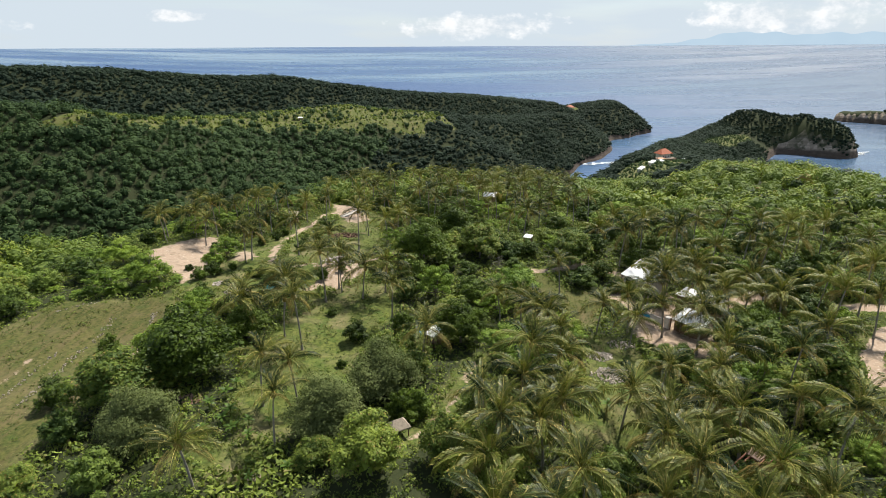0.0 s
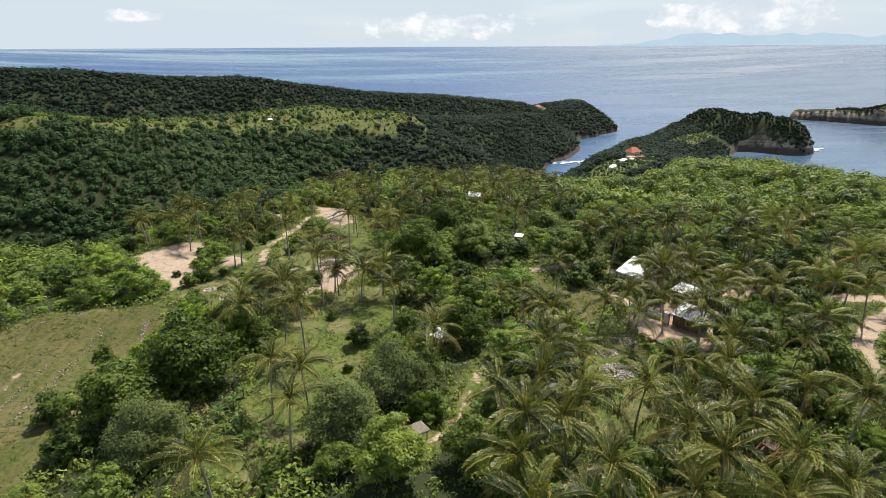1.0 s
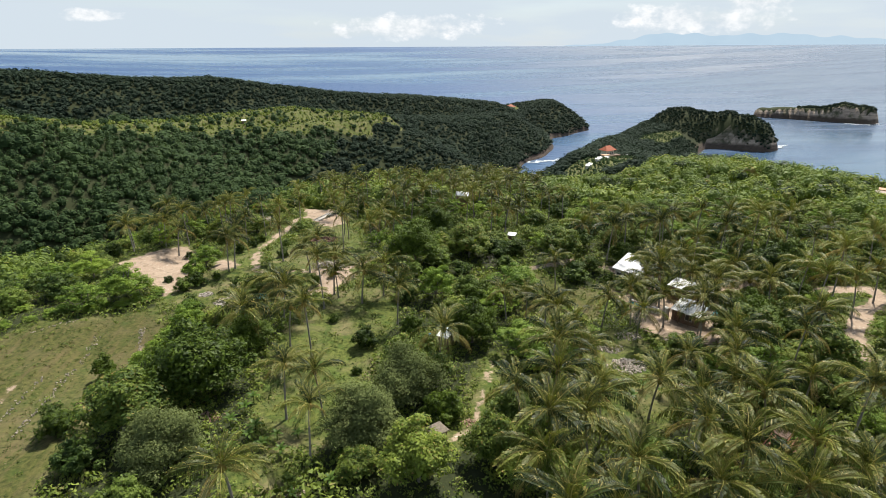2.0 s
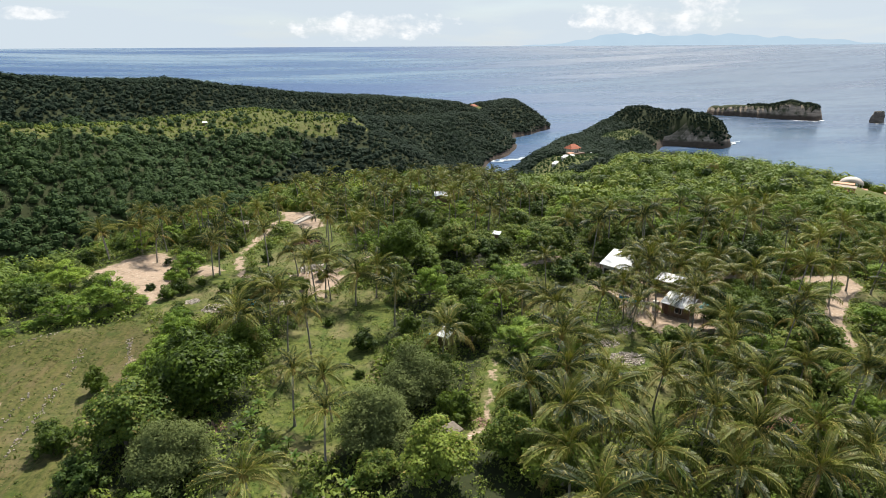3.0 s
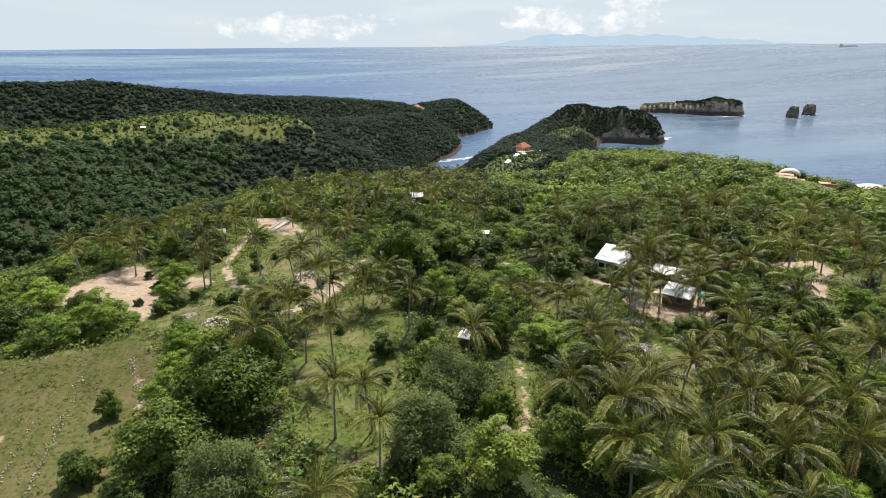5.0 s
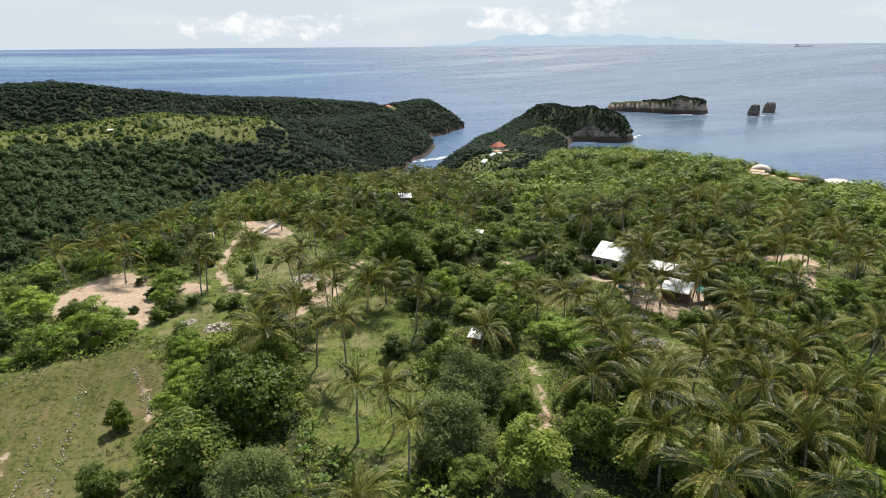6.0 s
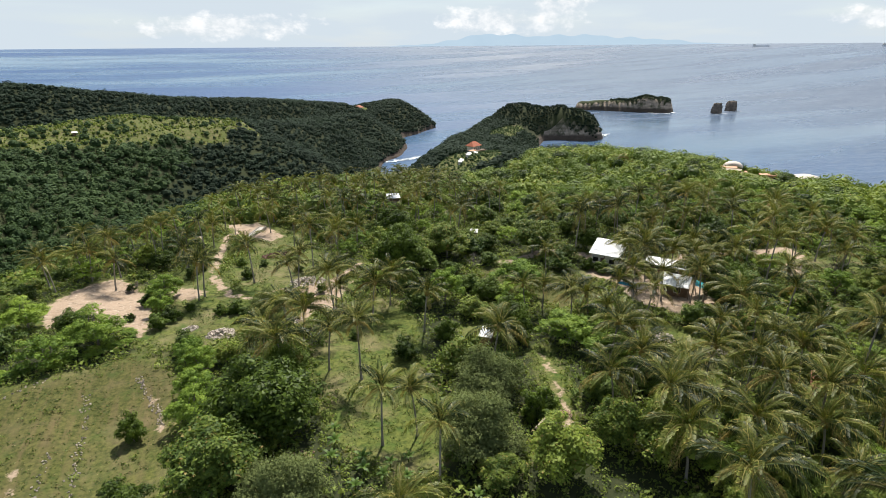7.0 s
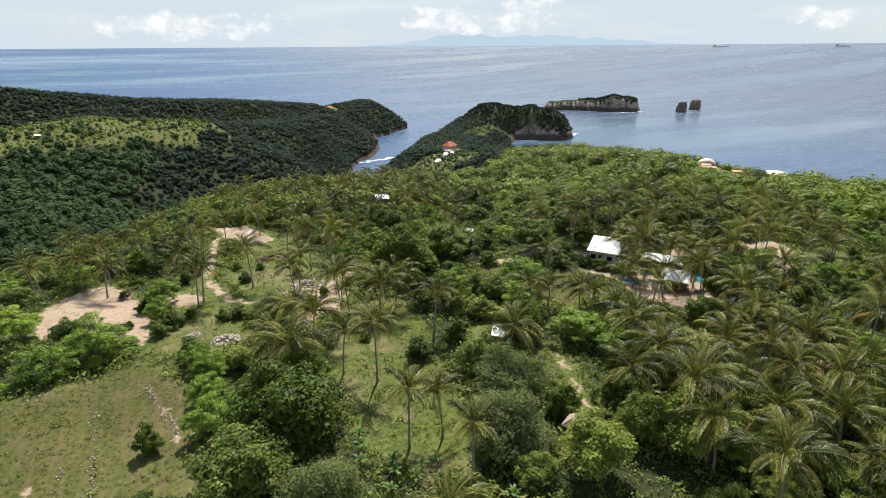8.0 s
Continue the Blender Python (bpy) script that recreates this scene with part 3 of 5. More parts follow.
# young and upright, full, low, and old hanging leaves, two of each
FRONDS = [
    [frond_mesh("young_frond", prng, PALM, 80, 66, 3.6, 30, 0.4, sway) for sway in (-14, 18)],
    [frond_mesh("frond", prng, PALM, 52, 88, 4.5, 34, 0.65, sway) for sway in (-22, 12)],
    [frond_mesh("low_frond", prng, PALM, 18, 78, 4.5, 34, 0.8, sway) for sway in (-10, 24)],
    [frond_mesh("old_frond", prng, PALM_OLD, -22, 62, 3.8, 24, 0.8, sway) for sway in (-8, 10)],
]


def trunk_mesh(rng, height, lean):
    ks = np.linspace(0, 1, 9)
    a = rng.uniform(0, 6.28)
    pts = np.stack([lean * ks ** 1.7 * math.cos(a), lean * ks ** 1.7 * math.sin(a), height * ks - 0.3 * (1 - ks)], 1)
    radii = 0.15 + 0.13 * np.exp(-ks * 12) - 0.04 * ks
    v, f = tube(pts, radii, 8)
    return mesh_of("palm_trunk", v, f, PALM_BARK, True), pts[-1]


def nuts_mesh():
    v, f = tube([(0, 0, -0.75), (0, 0, -0.5), (0, 0, -0.25), (0, 0, 0.05), (0, 0, 0.3)], [0.14, 0.36, 0.42, 0.3, 0.05], 9)
    bump = 1 + 0.22 * np.sin(np.arange(len(v)) * 2.3)
    v[:, :2] *= bump[:, None]
    return mesh_of("palm_heart", v, f, NUT, True)


def leaf_matrix(at, turn, tilt, size):
    return Matrix.Translation(at) @ Euler((0, tilt, turn)).to_matrix().to_4x4() @ Matrix.Diagonal((size, size, size, 1))


def palm_template(height, seed, single_leaves, leaves=20, lean=0.8, reach=1.0):
    rng = np.random.RandomState(seed)
    root = new("coconut_palm")
    tagged(root, "tall coconut palm with a grey ringed trunk and feathery green fronds", "palm tree", "coconut palms")
    me, top = trunk_mesh(rng, height, lean)
    put("trunk", me, root)
    plan = [(kind, turn, tilt, size * reach) for kind, turn, tilt, size in crown_plan(rng, leaves)]
    if single_leaves:
        put("heart", nuts_mesh(), root).location = top
        for kind, turn, tilt, size in plan:
            ob = put("frond", FRONDS[kind][int(turn * 7) % 2], root, "drooping yellow-brown frond" if kind == 3 else "")
            ob.matrix_basis = leaf_matrix(top, turn, tilt, size)
    else:
        groups = {}
        for kind, turn, tilt, size in plan:
            m = np.array(leaf_matrix(top, turn, tilt, size))
            src = FRONDS[kind][int(turn * 7) % 2]
            v = np.empty(len(src.vertices) * 3)
            src.vertices.foreach_get("co", v)
            v = v.reshape(-1, 3) @ m[:3, :3].T + m[:3, 3]
            f = np.empty(len(src.loops), int)
            src.loops.foreach_get("vertex_index", f)
            slot = np.empty(len(src.polygons), np.int32)
            src.polygons.foreach_get("material_index", slot)
            groups.setdefault(kind == 3, []).append((v, f.reshape(-1, 4), slot))
        for old, name, mat in ((False, "crown", PALM), (True, "old_fronds", PALM_OLD)):
            v, f = join([g[:2] for g in groups[old]])
            me = mesh_of("palm_" + name, v, f, [mat, RIB], index=np.concatenate([g[2] for g in groups[old]]))
            put(name, me, root, "drooping yellow-brown fronds" if old else "")
    return root


# x, y and trunk height of the palms that stand apart
PALMS_MEADOW = [
    (-24.5, 82.3, 10.6), (-28.6, 86.5, 7.5), (-26.1, 65.6, 8.2), (-21.2, 66.0, 7.4), (-21.8, 56.6, 7.8), (-29.0, 49.0, 7.2), (-36.3, 128.7, 9.0), (-47.5, 122.7, 8.3),
    (-76.6, 143.9, 8.0), (-72.6, 152.2, 7.0), (-70.2, 148.3, 7.6), (-64.9, 141.8, 7.3), (-64.7, 149.6, 10.0), (-29.0, 120.5, 6.6), (-22.7, 108.0, 8.6), (-21.7, 106.0, 5.6),
    (-10.0, 92.8, 8.4), (14.0, 91.5, 6.0), (26.8, 86.6, 6.2), (32.6, 87.5, 7.6), (38.0, 85.6, 6.8), (30.5, 66.2, 6.4), (75.5, 85.9, 8.4), (86.9, 93.3, 7.2),
    (24.0, 106.0, 7.4), (10.2, 91.7, 6.0), (-24.2, 101.5, 10.8), (-22.3, 135.0, 10.5), (-27.7, 121.7, 8.1), (-23.5, 157.5, 7.4), (13.0, 183.0, 9.0), (11.2, 181.0, 8.4), (39.8, 98.5, 8.2), (45.5, 82.0, 8.0), (41.5, 79.5, 8.6), (36.2, 92.0, 7.6), (46.8, 92.6, 8.4), (50.6, 89.4, 8.0), (44.2, 101.2, 8.6), (94.0, 85.0, 7.4), (101.0, 90.0, 7.8), (84.5, 80.5, 7.0),
]
PALMS_GROVE = [
    (41.4, 94.2), (52.4, 110.1), (52.3, 117.1), (55.3, 97.2), (43.4, 83.3), (59.4, 92.6), (31.1, 81.7), (37.2, 64.0), (23.6, 60.7), (15.8, 62.2), (14.7, 55.7), (26.8, 56.1),
    (24.8, 51.5), (36.5, 54.9), (46.4, 52.0), (22.6, 41.5), (14.9, 44.7), (36.5, 46.2), (5.1, 37.6), (9.6, 40.5), (17.4, 36.1), (89.8, 90.2), (104.4, 96.5), (59.5, 74.8),
    (18.6, 77.4), (17.4, 81.7), (40.7, 70.3), (60.6, 100.6), (33.3, 58.9), (46.4, 60.4), (26.8, 45.4), (37.4, 42.3), (31.1, 40.6), (49.4, 47.2), (5.2, 59.4), (9.7, 61.1),
]
PALMS_GROVE_TWO = [
    (6.6, 51.8), (11.5, 51.8), (4.8, 45.5), (11.4, 68.2), (17.1, 70.2), (15.3, 84.0), (-3.8, 77.8), (-12.5, 105.2), (-16.8, 102.5), (46.7, 127.3), (53.5, 127.5), (60.5, 127.8), (67.8, 128.8), (45.9, 122.0), (51.1, 104.9),
    (57.4, 111.2), (69.5, 113.2), (68.9, 119.3), (39.6, 117.1), (45.5, 105.3), (59.4, 87.5), (37.3, 127.8), (45.3, 141.2), (55.2, 121.8), (-35.2, 88.0), (-31.0, 96.0), (-38.0, 92.5), (-33, 101.5),
]
PALMS_FAR = [
    (-37.9, 170.5), (-21.9, 151.0), (-11.4, 160.5), (-72.2, 157.9), (-69.4, 163.3), (-57.0, 155.8), (-46.4, 124.1), (-52.3, 167.9), (-17.3, 170.1), (5.1, 148.9), (-1.2, 154.6), (-17.1, 188.5), (-7.9, 180.9), (16.2, 166.4),
    (26.2, 175.7), (-3.3, 186.0), (-27.5, 179.2), (-43.9, 169.5), (-49.9, 143.4), (4.4, 185.2), (13.5, 207.4), (23.9, 205.2), (-79.1, 150.2), (-56, 160), (-62, 160), (-50, 152), (-46, 158), (-60, 170), (-40, 186),
]

palm_templates = {}
palm_spots = []


def plant_palm(x, y, height, near, rng):
    """near: with every frond a part. Palms of the grove, given no height, have the widest crowns."""
    i = (0, 0, 1)[rng.randint(3)] if near else rng.randint(3)
    nominal = (6.5, 8.2, 10.0)
    if height:
        i = int(np.argmin([abs(height - h) for h in nominal]))
    z = float(ground(x, y))
    size = np.clip((height or nominal[i] * rng.uniform(0.85, 1.15)) / nominal[i], 0.8, 1.25)
    m = Matrix.LocRotScale((x, y, z - 0.1), Euler((0, 0, rng.uniform(0, 6.28))), (size, size, size))
    key = (i, near, bool(height))
    if key not in palm_templates:
        palm_templates[key] = palm_template(nominal[i], 40 + i + 10 * near, near, 19 if near else 16, 0.8, 0.98 if height else 1.24)
        palm_templates[key].matrix_basis = m
    else:
        src = palm_templates[key]
        own = src.scale.copy()
        src.scale = (1, 1, 1)
        copy_thing(src, m)
        src.scale = own
    palm_spots.append((x, y))


def clear_of(x, y, spots, gap):
    return all((x - a) ** 2 + (y - b) ** 2 > gap * gap for a, b in spots)


vrng = np.random.RandomState(5)
for x, y, h in PALMS_MEADOW:
    plant_palm(x, y, h, True, vrng)
for x, y in PALMS_GROVE + PALMS_GROVE_TWO:
    if clear_of(x, y, palm_spots, 2.2):
        plant_palm(x, y, 0, y < 110, vrng)
for x, y in PALMS_FAR:
    plant_palm(x, y, vrng.uniform(7, 10.5), False, vrng)


def scatter(count, x0, x1, y0, y1, rng, gap, spots, test):
    """Places that pass the test, each at least gap from the others and from the spots."""
    xs, ys = rng.uniform(x0, x1, count), rng.uniform(y0, y1, count)
    fit = test(xs, ys)
    taken = list(spots)
    made = []
    for x, y in zip(xs[fit].tolist(), ys[fit].tolist()):
        if clear_of(x, y, taken, gap):
            made.append((x, y))
            taken.append((x, y))
    return made


def treeless(x, y, margin):
    """Open ground, or ground with low herbs only."""
    return (openness(x, y) < margin) | (np.min([inside(x, y, poly) for poly in LOW], 0) < 1.0)


# x, y, crown width and height of the trees that stand out
TREES_DARK = [(-39.5, 73.0, 15.5, 11.5), (-35.2, 86.6, 9, 7), (2.6, 84.3, 9.2, 8), (-4.9, 120.9, 13, 11), (47.4, 80.3, 6.5, 7), (69.8, 102.6, 13, 10), (2.1, 147.0, 12, 10), (53.0, 82.7, 9.5, 8.5), (170.4, 204.9, 13, 9), (178.0, 212.0, 11, 8), (172.0, 180.0, 12, 6.5), (218.0, 176.0, 12, 7), (230.0, 186.0, 11, 7), (236.0, 206.0, 12, 7), (228.0, 200.0, 11, 6.5), (262.0, 178.0, 12, 7), (244.0, 210.0, 9, 6)]
TREES_MANGO = [(-39.6, 57.8, 10.5, 7.5), (-15.5, 59.5, 11.7, 8), (-9.2, 69.0, 12, 8), (-35.3, 110.2, 7.7, 6)]
TREES_TEAK = [(-46.5, 64.2, 11.5, 9), (5.2, 48.5, 10, 9), (0.7, 53.1, 7.8, 7.5), (-8.8, 50.6, 9, 8), (8.5, 126.0, 12, 9), (29.0, 120.0, 11, 9), (48.8, 77.3, 11, 8.5), (57.0, 70.4, 11, 8)]
TREES_BRIGHT = [
    (-63.6, 109.5, 9.5, 7.2), (-2.0, 102.0, 8, 8.5), (14.5, 102.0, 11, 8), (10.6, 77.8, 10, 6), (13.5, 70.5, 10.5, 7), (-54.0, 128.0, 7, 6), (-47.5, 94.0, 6, 5.5), (-48.6, 88.5, 6, 5),
    (-48.2, 80.0, 6.5, 5.5), (-48.8, 98.5, 5.5, 5), (-76.7, 122.8, 8, 6), (-54.3, 121.0, 5, 4.5), (-46.8, 84.0, 6, 5),
]
BUSHES = [(-56.0, 80.5, 4, 4.6), (-55.5, 66.0, 6, 4.5), (-15.8, 86.5, 5, 4), (-49.6, 103.0, 5, 4), (-7.5, 88.4, 5, 4.5), (-4.6, 62.8, 6, 4.5), (-6.5, 61.3, 3.5, 5), (-57.5, 127.0, 3.5, 2.6), (-56.5, 137.0, 3.0, 2.2), (-59.5, 146.0, 3.6, 2.8), (-60.0, 120.0, 2.6, 1.8), (-54.5, 113.0, 4, 3), (-37.3, 134.0, 3.6, 3.0), (-38.0, 144.0, 3.0, 2.6), (-41.0, 115.2, 4.2, 3.0), (-43.8, 114.6, 3.2, 2.4), (-27.2, 113.4, 3.0, 3.2), (-52.4, 116.0, 4.6, 3.4), (-49.2, 118.8, 2.4, 1.8), (-47.0, 146.0, 3.4, 3.0), (-23.6, 117.4, 2.6, 2.4), (-61.7, 139.6, 2.4, 2.0), (-39.0, 111.5, 3.6, 2.4), (-46.0, 152.0, 3.4, 2.8), (-33.5, 117.0, 3.0, 2.0), (-49.0, 141.0, 3.4, 3.0), (-33.0, 140.0, 2.6, 1.8), (-26.0, 133.0, 2.8, 2.0), (97.0, 81.0, 4.2, 3.2), (90.0, 84.0, 3.6, 3.0), (104.0, 86.0, 4.0, 3.2), (-22.0, 96.0, 2.4, 1.8), (-17.0, 78.0, 2.2, 1.6), (38.2, 104.6, 4.4, 3.2), (40.6, 101.6, 4.6, 3.0), (36.4, 107.6, 4.2, 3.4), (43.2, 99.6, 3.4, 2.4)]
tree_spots = []


def tree_template(name, label, group, mat, seed, width, height, lumps, leaves, leaf, stem, flat=0.75, spread=0.72):
    rng = np.random.RandomState(seed)
    root = new(name)
    tagged(root, label, "tree" if name != "shrub" else "shrub", group)
    (v, f), centres = crown(rng, width, height - stem, lumps, leaves, leaf, flat, spread, name != "acacia_tree")
    v[:, 2] += stem
    put("crown", mesh_of(name + "_crown", v, f, mat), root)
    fork = np.array((0, 0, stem * 0.8))
    pieces = [tube([(0, 0, -0.4), (0.05, 0, stem * 0.4), fork], [0.03 * width, 0.022 * width, 0.018 * width], 7)]
    for i in rng.permutation(lumps)[:9]:
        c = centres[i] + (0, 0, stem)
        pieces.append(tube([fork, (fork + c) / 2 + rng.normal(size=3) * 0.25, c], [0.013 * width, 0.009 * width, 0.004 * width], 5))
    v, f = join(pieces)
    put("trunk", mesh_of(name + "_trunk", v, f, BARK, True), root)
    return root


KINDS = {
    "dark": ("broadleaf_tree", "large dark green tree with a dense rounded crown", "dark broadleaf trees", DARK, 11, 8.5, 110, 13000, 0.28, 2.0, 0.7, 0.8),
    "mango": ("mango_tree", "grey-green mango tree with a dense domed crown", "mango trees", MANGO, 11, 7.5, 150, 17000, 0.2, 1.4, 0.8, 0.84),
    "teak": ("teak_tree", "yellow-green tree with large loose leaves", "broad-leaved trees", TEAK, 9, 8, 75, 9000, 0.26, 2.0, 0.9, 0.84),
    "bright": ("acacia_tree", "light green feathery tree with a spreading crown", "feathery trees", BRIGHT, 8, 6.5, 60, 8000, 0.21, 1.8, 0.45, 0.92),
    "scrub": ("scrub_tree", "fresh green low tree of the hillside scrub", "scrub trees", SCRUB, 6.5, 5, 46, 5200, 0.22, 0.9, 0.7, 0.84),
    "shrub": ("shrub", "leafy dark green shrub standing in the grass", "shrubs", DARK, 5, 4, 38, 4200, 0.19, 0.3, 0.9, 0.8),
}
tree_templates = {}


def plant_tree(kind, x, y, width, height, rng, variants=2, plain_one=False):
    name, label, group, mat, w, h, lumps, leaves, leaf, stem, flat, spread = KINDS[kind]
    key = (kind, rng.randint(variants), plain_one)
    if plain_one:
        leaves, leaf = int(leaves * 0.42), leaf * 1.35
    sx, sz = width / w, height / h
    m = Matrix.LocRotScale((x, y, float(ground(x, y)) - 0.1), Euler((0, 0, rng.uniform(0, 6.28))), (sx, sx, sz))
    if key not in tree_templates:
        tree_templates[key] = tree_template(name, label, group, mat, 70 + len(tree_templates), w, h, lumps, leaves, leaf, stem, flat, spread)
        tree_templates[key].matrix_basis = m
    else:
        src = tree_templates[key]
        keep = src.scale.copy()
        src.scale = (1, 1, 1)
        copy_thing(src, m)
        src.scale = keep
    tree_spots.append((x, y))


for kind, rows in (("dark", TREES_DARK), ("mango", TREES_MANGO), ("teak", TREES_TEAK), ("bright", TREES_BRIGHT), ("shrub", BUSHES)):
    for x, y, w, h in rows:
        plant_tree(kind, x, y, w, h, vrng)

# more palms in the grove, and more trees between
for x, y in scatter(300, 4, 112, 28, 132, vrng, 7.6, palm_spots + tree_spots, lambda x, y: ~treeless(x, y, 3.0) & (x > 6 + 0.35 * (y - 45)) & (y < 150 - 0.35 * np.abs(x - 60))):
    plant_palm(x, y, 0, False, vrng)
for x, y in scatter(260, -50, 90, 140, 262, vrng, 5.6, palm_spots + tree_spots, lambda x, y: ~treeless(x, y, 0.5) & (inside(x, y, PLATEAU) < -4) & (x < 40 + (y - 140) * 0.2)):
    plant_palm(x, y, vrng.uniform(6.5, 9.5), False, vrng)
for x, y in scatter(1700, -108, 150, 30, 190, vrng, 5.0, tree_spots, lambda x, y: ~treeless(x, y, 2.2)):
    if not clear_of(x, y, palm_spots, 1.8):
        continue
    kind = ("teak", "scrub", "dark", "scrub", "bright", "teak")[vrng.randint(6)]
    w = vrng.uniform(5, 8)
    plant_tree(kind, x, y, w, w * vrng.uniform(0.65, 0.85), vrng, 2, y > 78)
for i in range(26):
    k = vrng.uniform(0, 1)
    plant_tree("bright", -88 + 33 * k + vrng.uniform(-3, 1), 95 + 14 * k + vrng.uniform(0, 7), vrng.uniform(1.8, 3.6), vrng.uniform(0.9, 2.0), vrng, 2, True)


# ---- undergrowth and far woods ----
def clumps(name, label, category, xs, ys, zs, radius, per, leaf, mat, rng, flat=0.8, low=-0.2, core=False, up=0.3):
    """Many leafy clumps in one mesh: per leaf cards on each uneven dome."""
    n = len(xs)
    d = sphere_points(n * per, rng).reshape(n, per, 3)
    d[..., 2] = np.where(d[..., 2] < low, -d[..., 2], d[..., 2])
    lump = 1 + 0.28 * np.sin(d[..., 0] * 4 + rng.uniform(0, 6, (n, 1))) * np.sin(d[..., 1] * 4 + rng.uniform(0, 6, (n, 1)))
    r = np.asarray(radius)[:, None]
    c = np.stack([np.asarray(xs)[:, None] + d[..., 0] * r * lump, np.asarray(ys)[:, None] + d[..., 1] * r * lump, np.asarray(zs)[:, None] + (d[..., 2] * lump + 0.25) * r * flat], -1).reshape(-1, 3)
    sizes = (r * leaf * rng.uniform(0.6, 1.4, (n, per))).ravel()
    v, f = cards(c, d.reshape(-1, 3) + (0, 0, up), sizes, rng, 0.35)
    if core:
        ring = np.array([(math.cos(k * math.pi / 3), math.sin(k * math.pi / 3)) for k in range(6)])
        shape = np.concatenate([np.c_[ring * 0.8, np.full(6, -0.6)], np.c_[ring * 0.85, np.full(6, 0.15)], np.c_[ring * 0.5, np.full(6, 0.7)], [(0, 0, 0.9)]])
        tri = [(k, (k + 1) % 6, 6 + k) for k in range(6)] + [((k + 1) % 6, 6 + (k + 1) % 6, 6 + k) for k in range(6)]
        tri += [(6 + k, 6 + (k + 1) % 6, 12 + k) for k in range(6)] + [(6 + (k + 1) % 6, 12 + (k + 1) % 6, 12 + k) for k in range(6)]
        tri += [(12 + k, 12 + (k + 1) % 6, 18) for k in range(6)]
        base = np.stack([np.asarray(xs), np.asarray(ys), np.asarray(zs)], -1)[:, None, :]
        cv = base + shape[None] * (r[..., None] * np.array((0.85, 0.85, 0.85 * flat))) + np.array((0, 0, 0.2)) * r[..., None]
        cf = np.array(tri)[None] + (np.arange(n) * len(shape))[:, None, None]
        v, f = join([(v, f), (cv.reshape(-1, 3), cf.reshape(-1, 3))])
    ob = new(name, mesh_of(name, v, f, mat))
    return tagged(ob, label, category, kind="stuff")


def jittered(x0, x1, y0, y1, step, rng):
    gx, gy = np.meshgrid(np.arange(x0, x1, step), np.arange(y0, y1, step))
    return (gx + rng.uniform(-0.5, 0.5, gx.shape) * step).ravel(), (gy + rng.uniform(-0.5, 0.5, gx.shape) * step).ravel()


def seen_from_path(x, y):
    a = np.degrees(np.arctan2(x + 15, y + 20))
    return (a > -46) & (a < 72)


def steepness(x, y):
    return np.hypot(land(x + 2, y) - land(x - 2, y), land(x, y + 2) - land(x, y - 2)) / 4


frng = np.random.RandomState(8)
# low growth under and between the near trees
x, y = jittered(-135, 150, 22, 205, 1.25, frng)
o = openness(x, y)
keep = (o > -1.0 + frng.uniform(0, 1.2, len(x)) - 0.8 * waves(x, y, 12, 33)) & (bare_soil(x, y) < 0.3) & seen_from_path(x, y)
x, y = x[keep], y[keep]
r = np.clip(frng.uniform(0.45, 1.0, len(x)) * (1 + 0.5 * waves(x, y, 18, 34)), 0.5, 1.6)
clumps("undergrowth", "thick fresh green undergrowth below the trees", "undergrowth", x, y, ground(x, y), r, 22, 0.4, HERB, frng, 0.85, 0.0)
# grass and weeds on the open ground
x, y = jittered(-112, 110, 22, 205, 0.45, frng)
o = openness(x, y)
b = bare_soil(x, y)
keep = (o < 1.5) & (b < 0.3) & seen_from_path(x, y) & (frng.uniform(0, 1, len(x)) < (0.45 + 0.5 * waves(x, y, 9, 9)) * np.where(inside(x, y, FIELD) < 0, 0.75, 1.0))
x, y = x[keep], y[keep]
clumps("grass_tufts", "short green and straw-coloured grass and weeds", "grass", x, y, ground(x, y) - 0.03, frng.uniform(0.1, 0.3, len(x)), 7, 0.6, GRASS, frng, 0.35, 0.0)
x, y = jittered(-112, 110, 22, 205, 1.7, frng)
keep = (openness(x, y) < 0) & (bare_soil(x, y) < 0.5) & seen_from_path(x, y) & (frng.uniform(0, 1, len(x)) < (0.22 + 0.35 * waves(x, y, 22, 35)) * np.where(inside(x, y, FIELD) < 0, 0.7, 1.7))
x, y = x[keep], y[keep]
clumps("weeds", "small leafy weeds scattered over the open grass", "weeds", x, y, ground(x, y), frng.uniform(0.2, 0.6, len(x)), 20, 0.42, HERB, frng, 0.9, 0.0)

# woods on the outer parts of the ridge and on the other hills
def woods(name, label, x0, x1, y0, y1, step, per, rmin, rmax, test, mat, seed, leaf=0.5, steep=2.0, lift=0.5, flat=0.95, up=0.3):
    rng = np.random.RandomState(seed)
    x, y = jittered(x0, x1, y0, y1, step, rng)
    keep = seen_from_path(x, y)
    x, y = x[keep], y[keep]
    h, s = land(x, y), steepness(x, y)
    keep = (h > 3.5 + 3 * rng.uniform(0, 1, len(x))) & (s < steep + 0.9 * rng.uniform(0, 1, len(x))) & test(x, y, h, rng)
    x, y, h = x[keep], y[keep], h[keep]
    r = (rmin + (rmax - rmin) * rng.uniform(0, 1, len(x)) ** 1.6) * (1 + 0.25 * waves(x, y, 40, seed))
    return clumps(name, label, "woods", x, y, h + r * lift, r, per, leaf, mat, rng, flat, -0.15, True, up)


def on_terrace(x, y):
    return grassy_hill(x, y)


def near_zone(x, y):
    return (x > -108) & (x < 150) & (y < 192) & (openness(x, y) < 400)


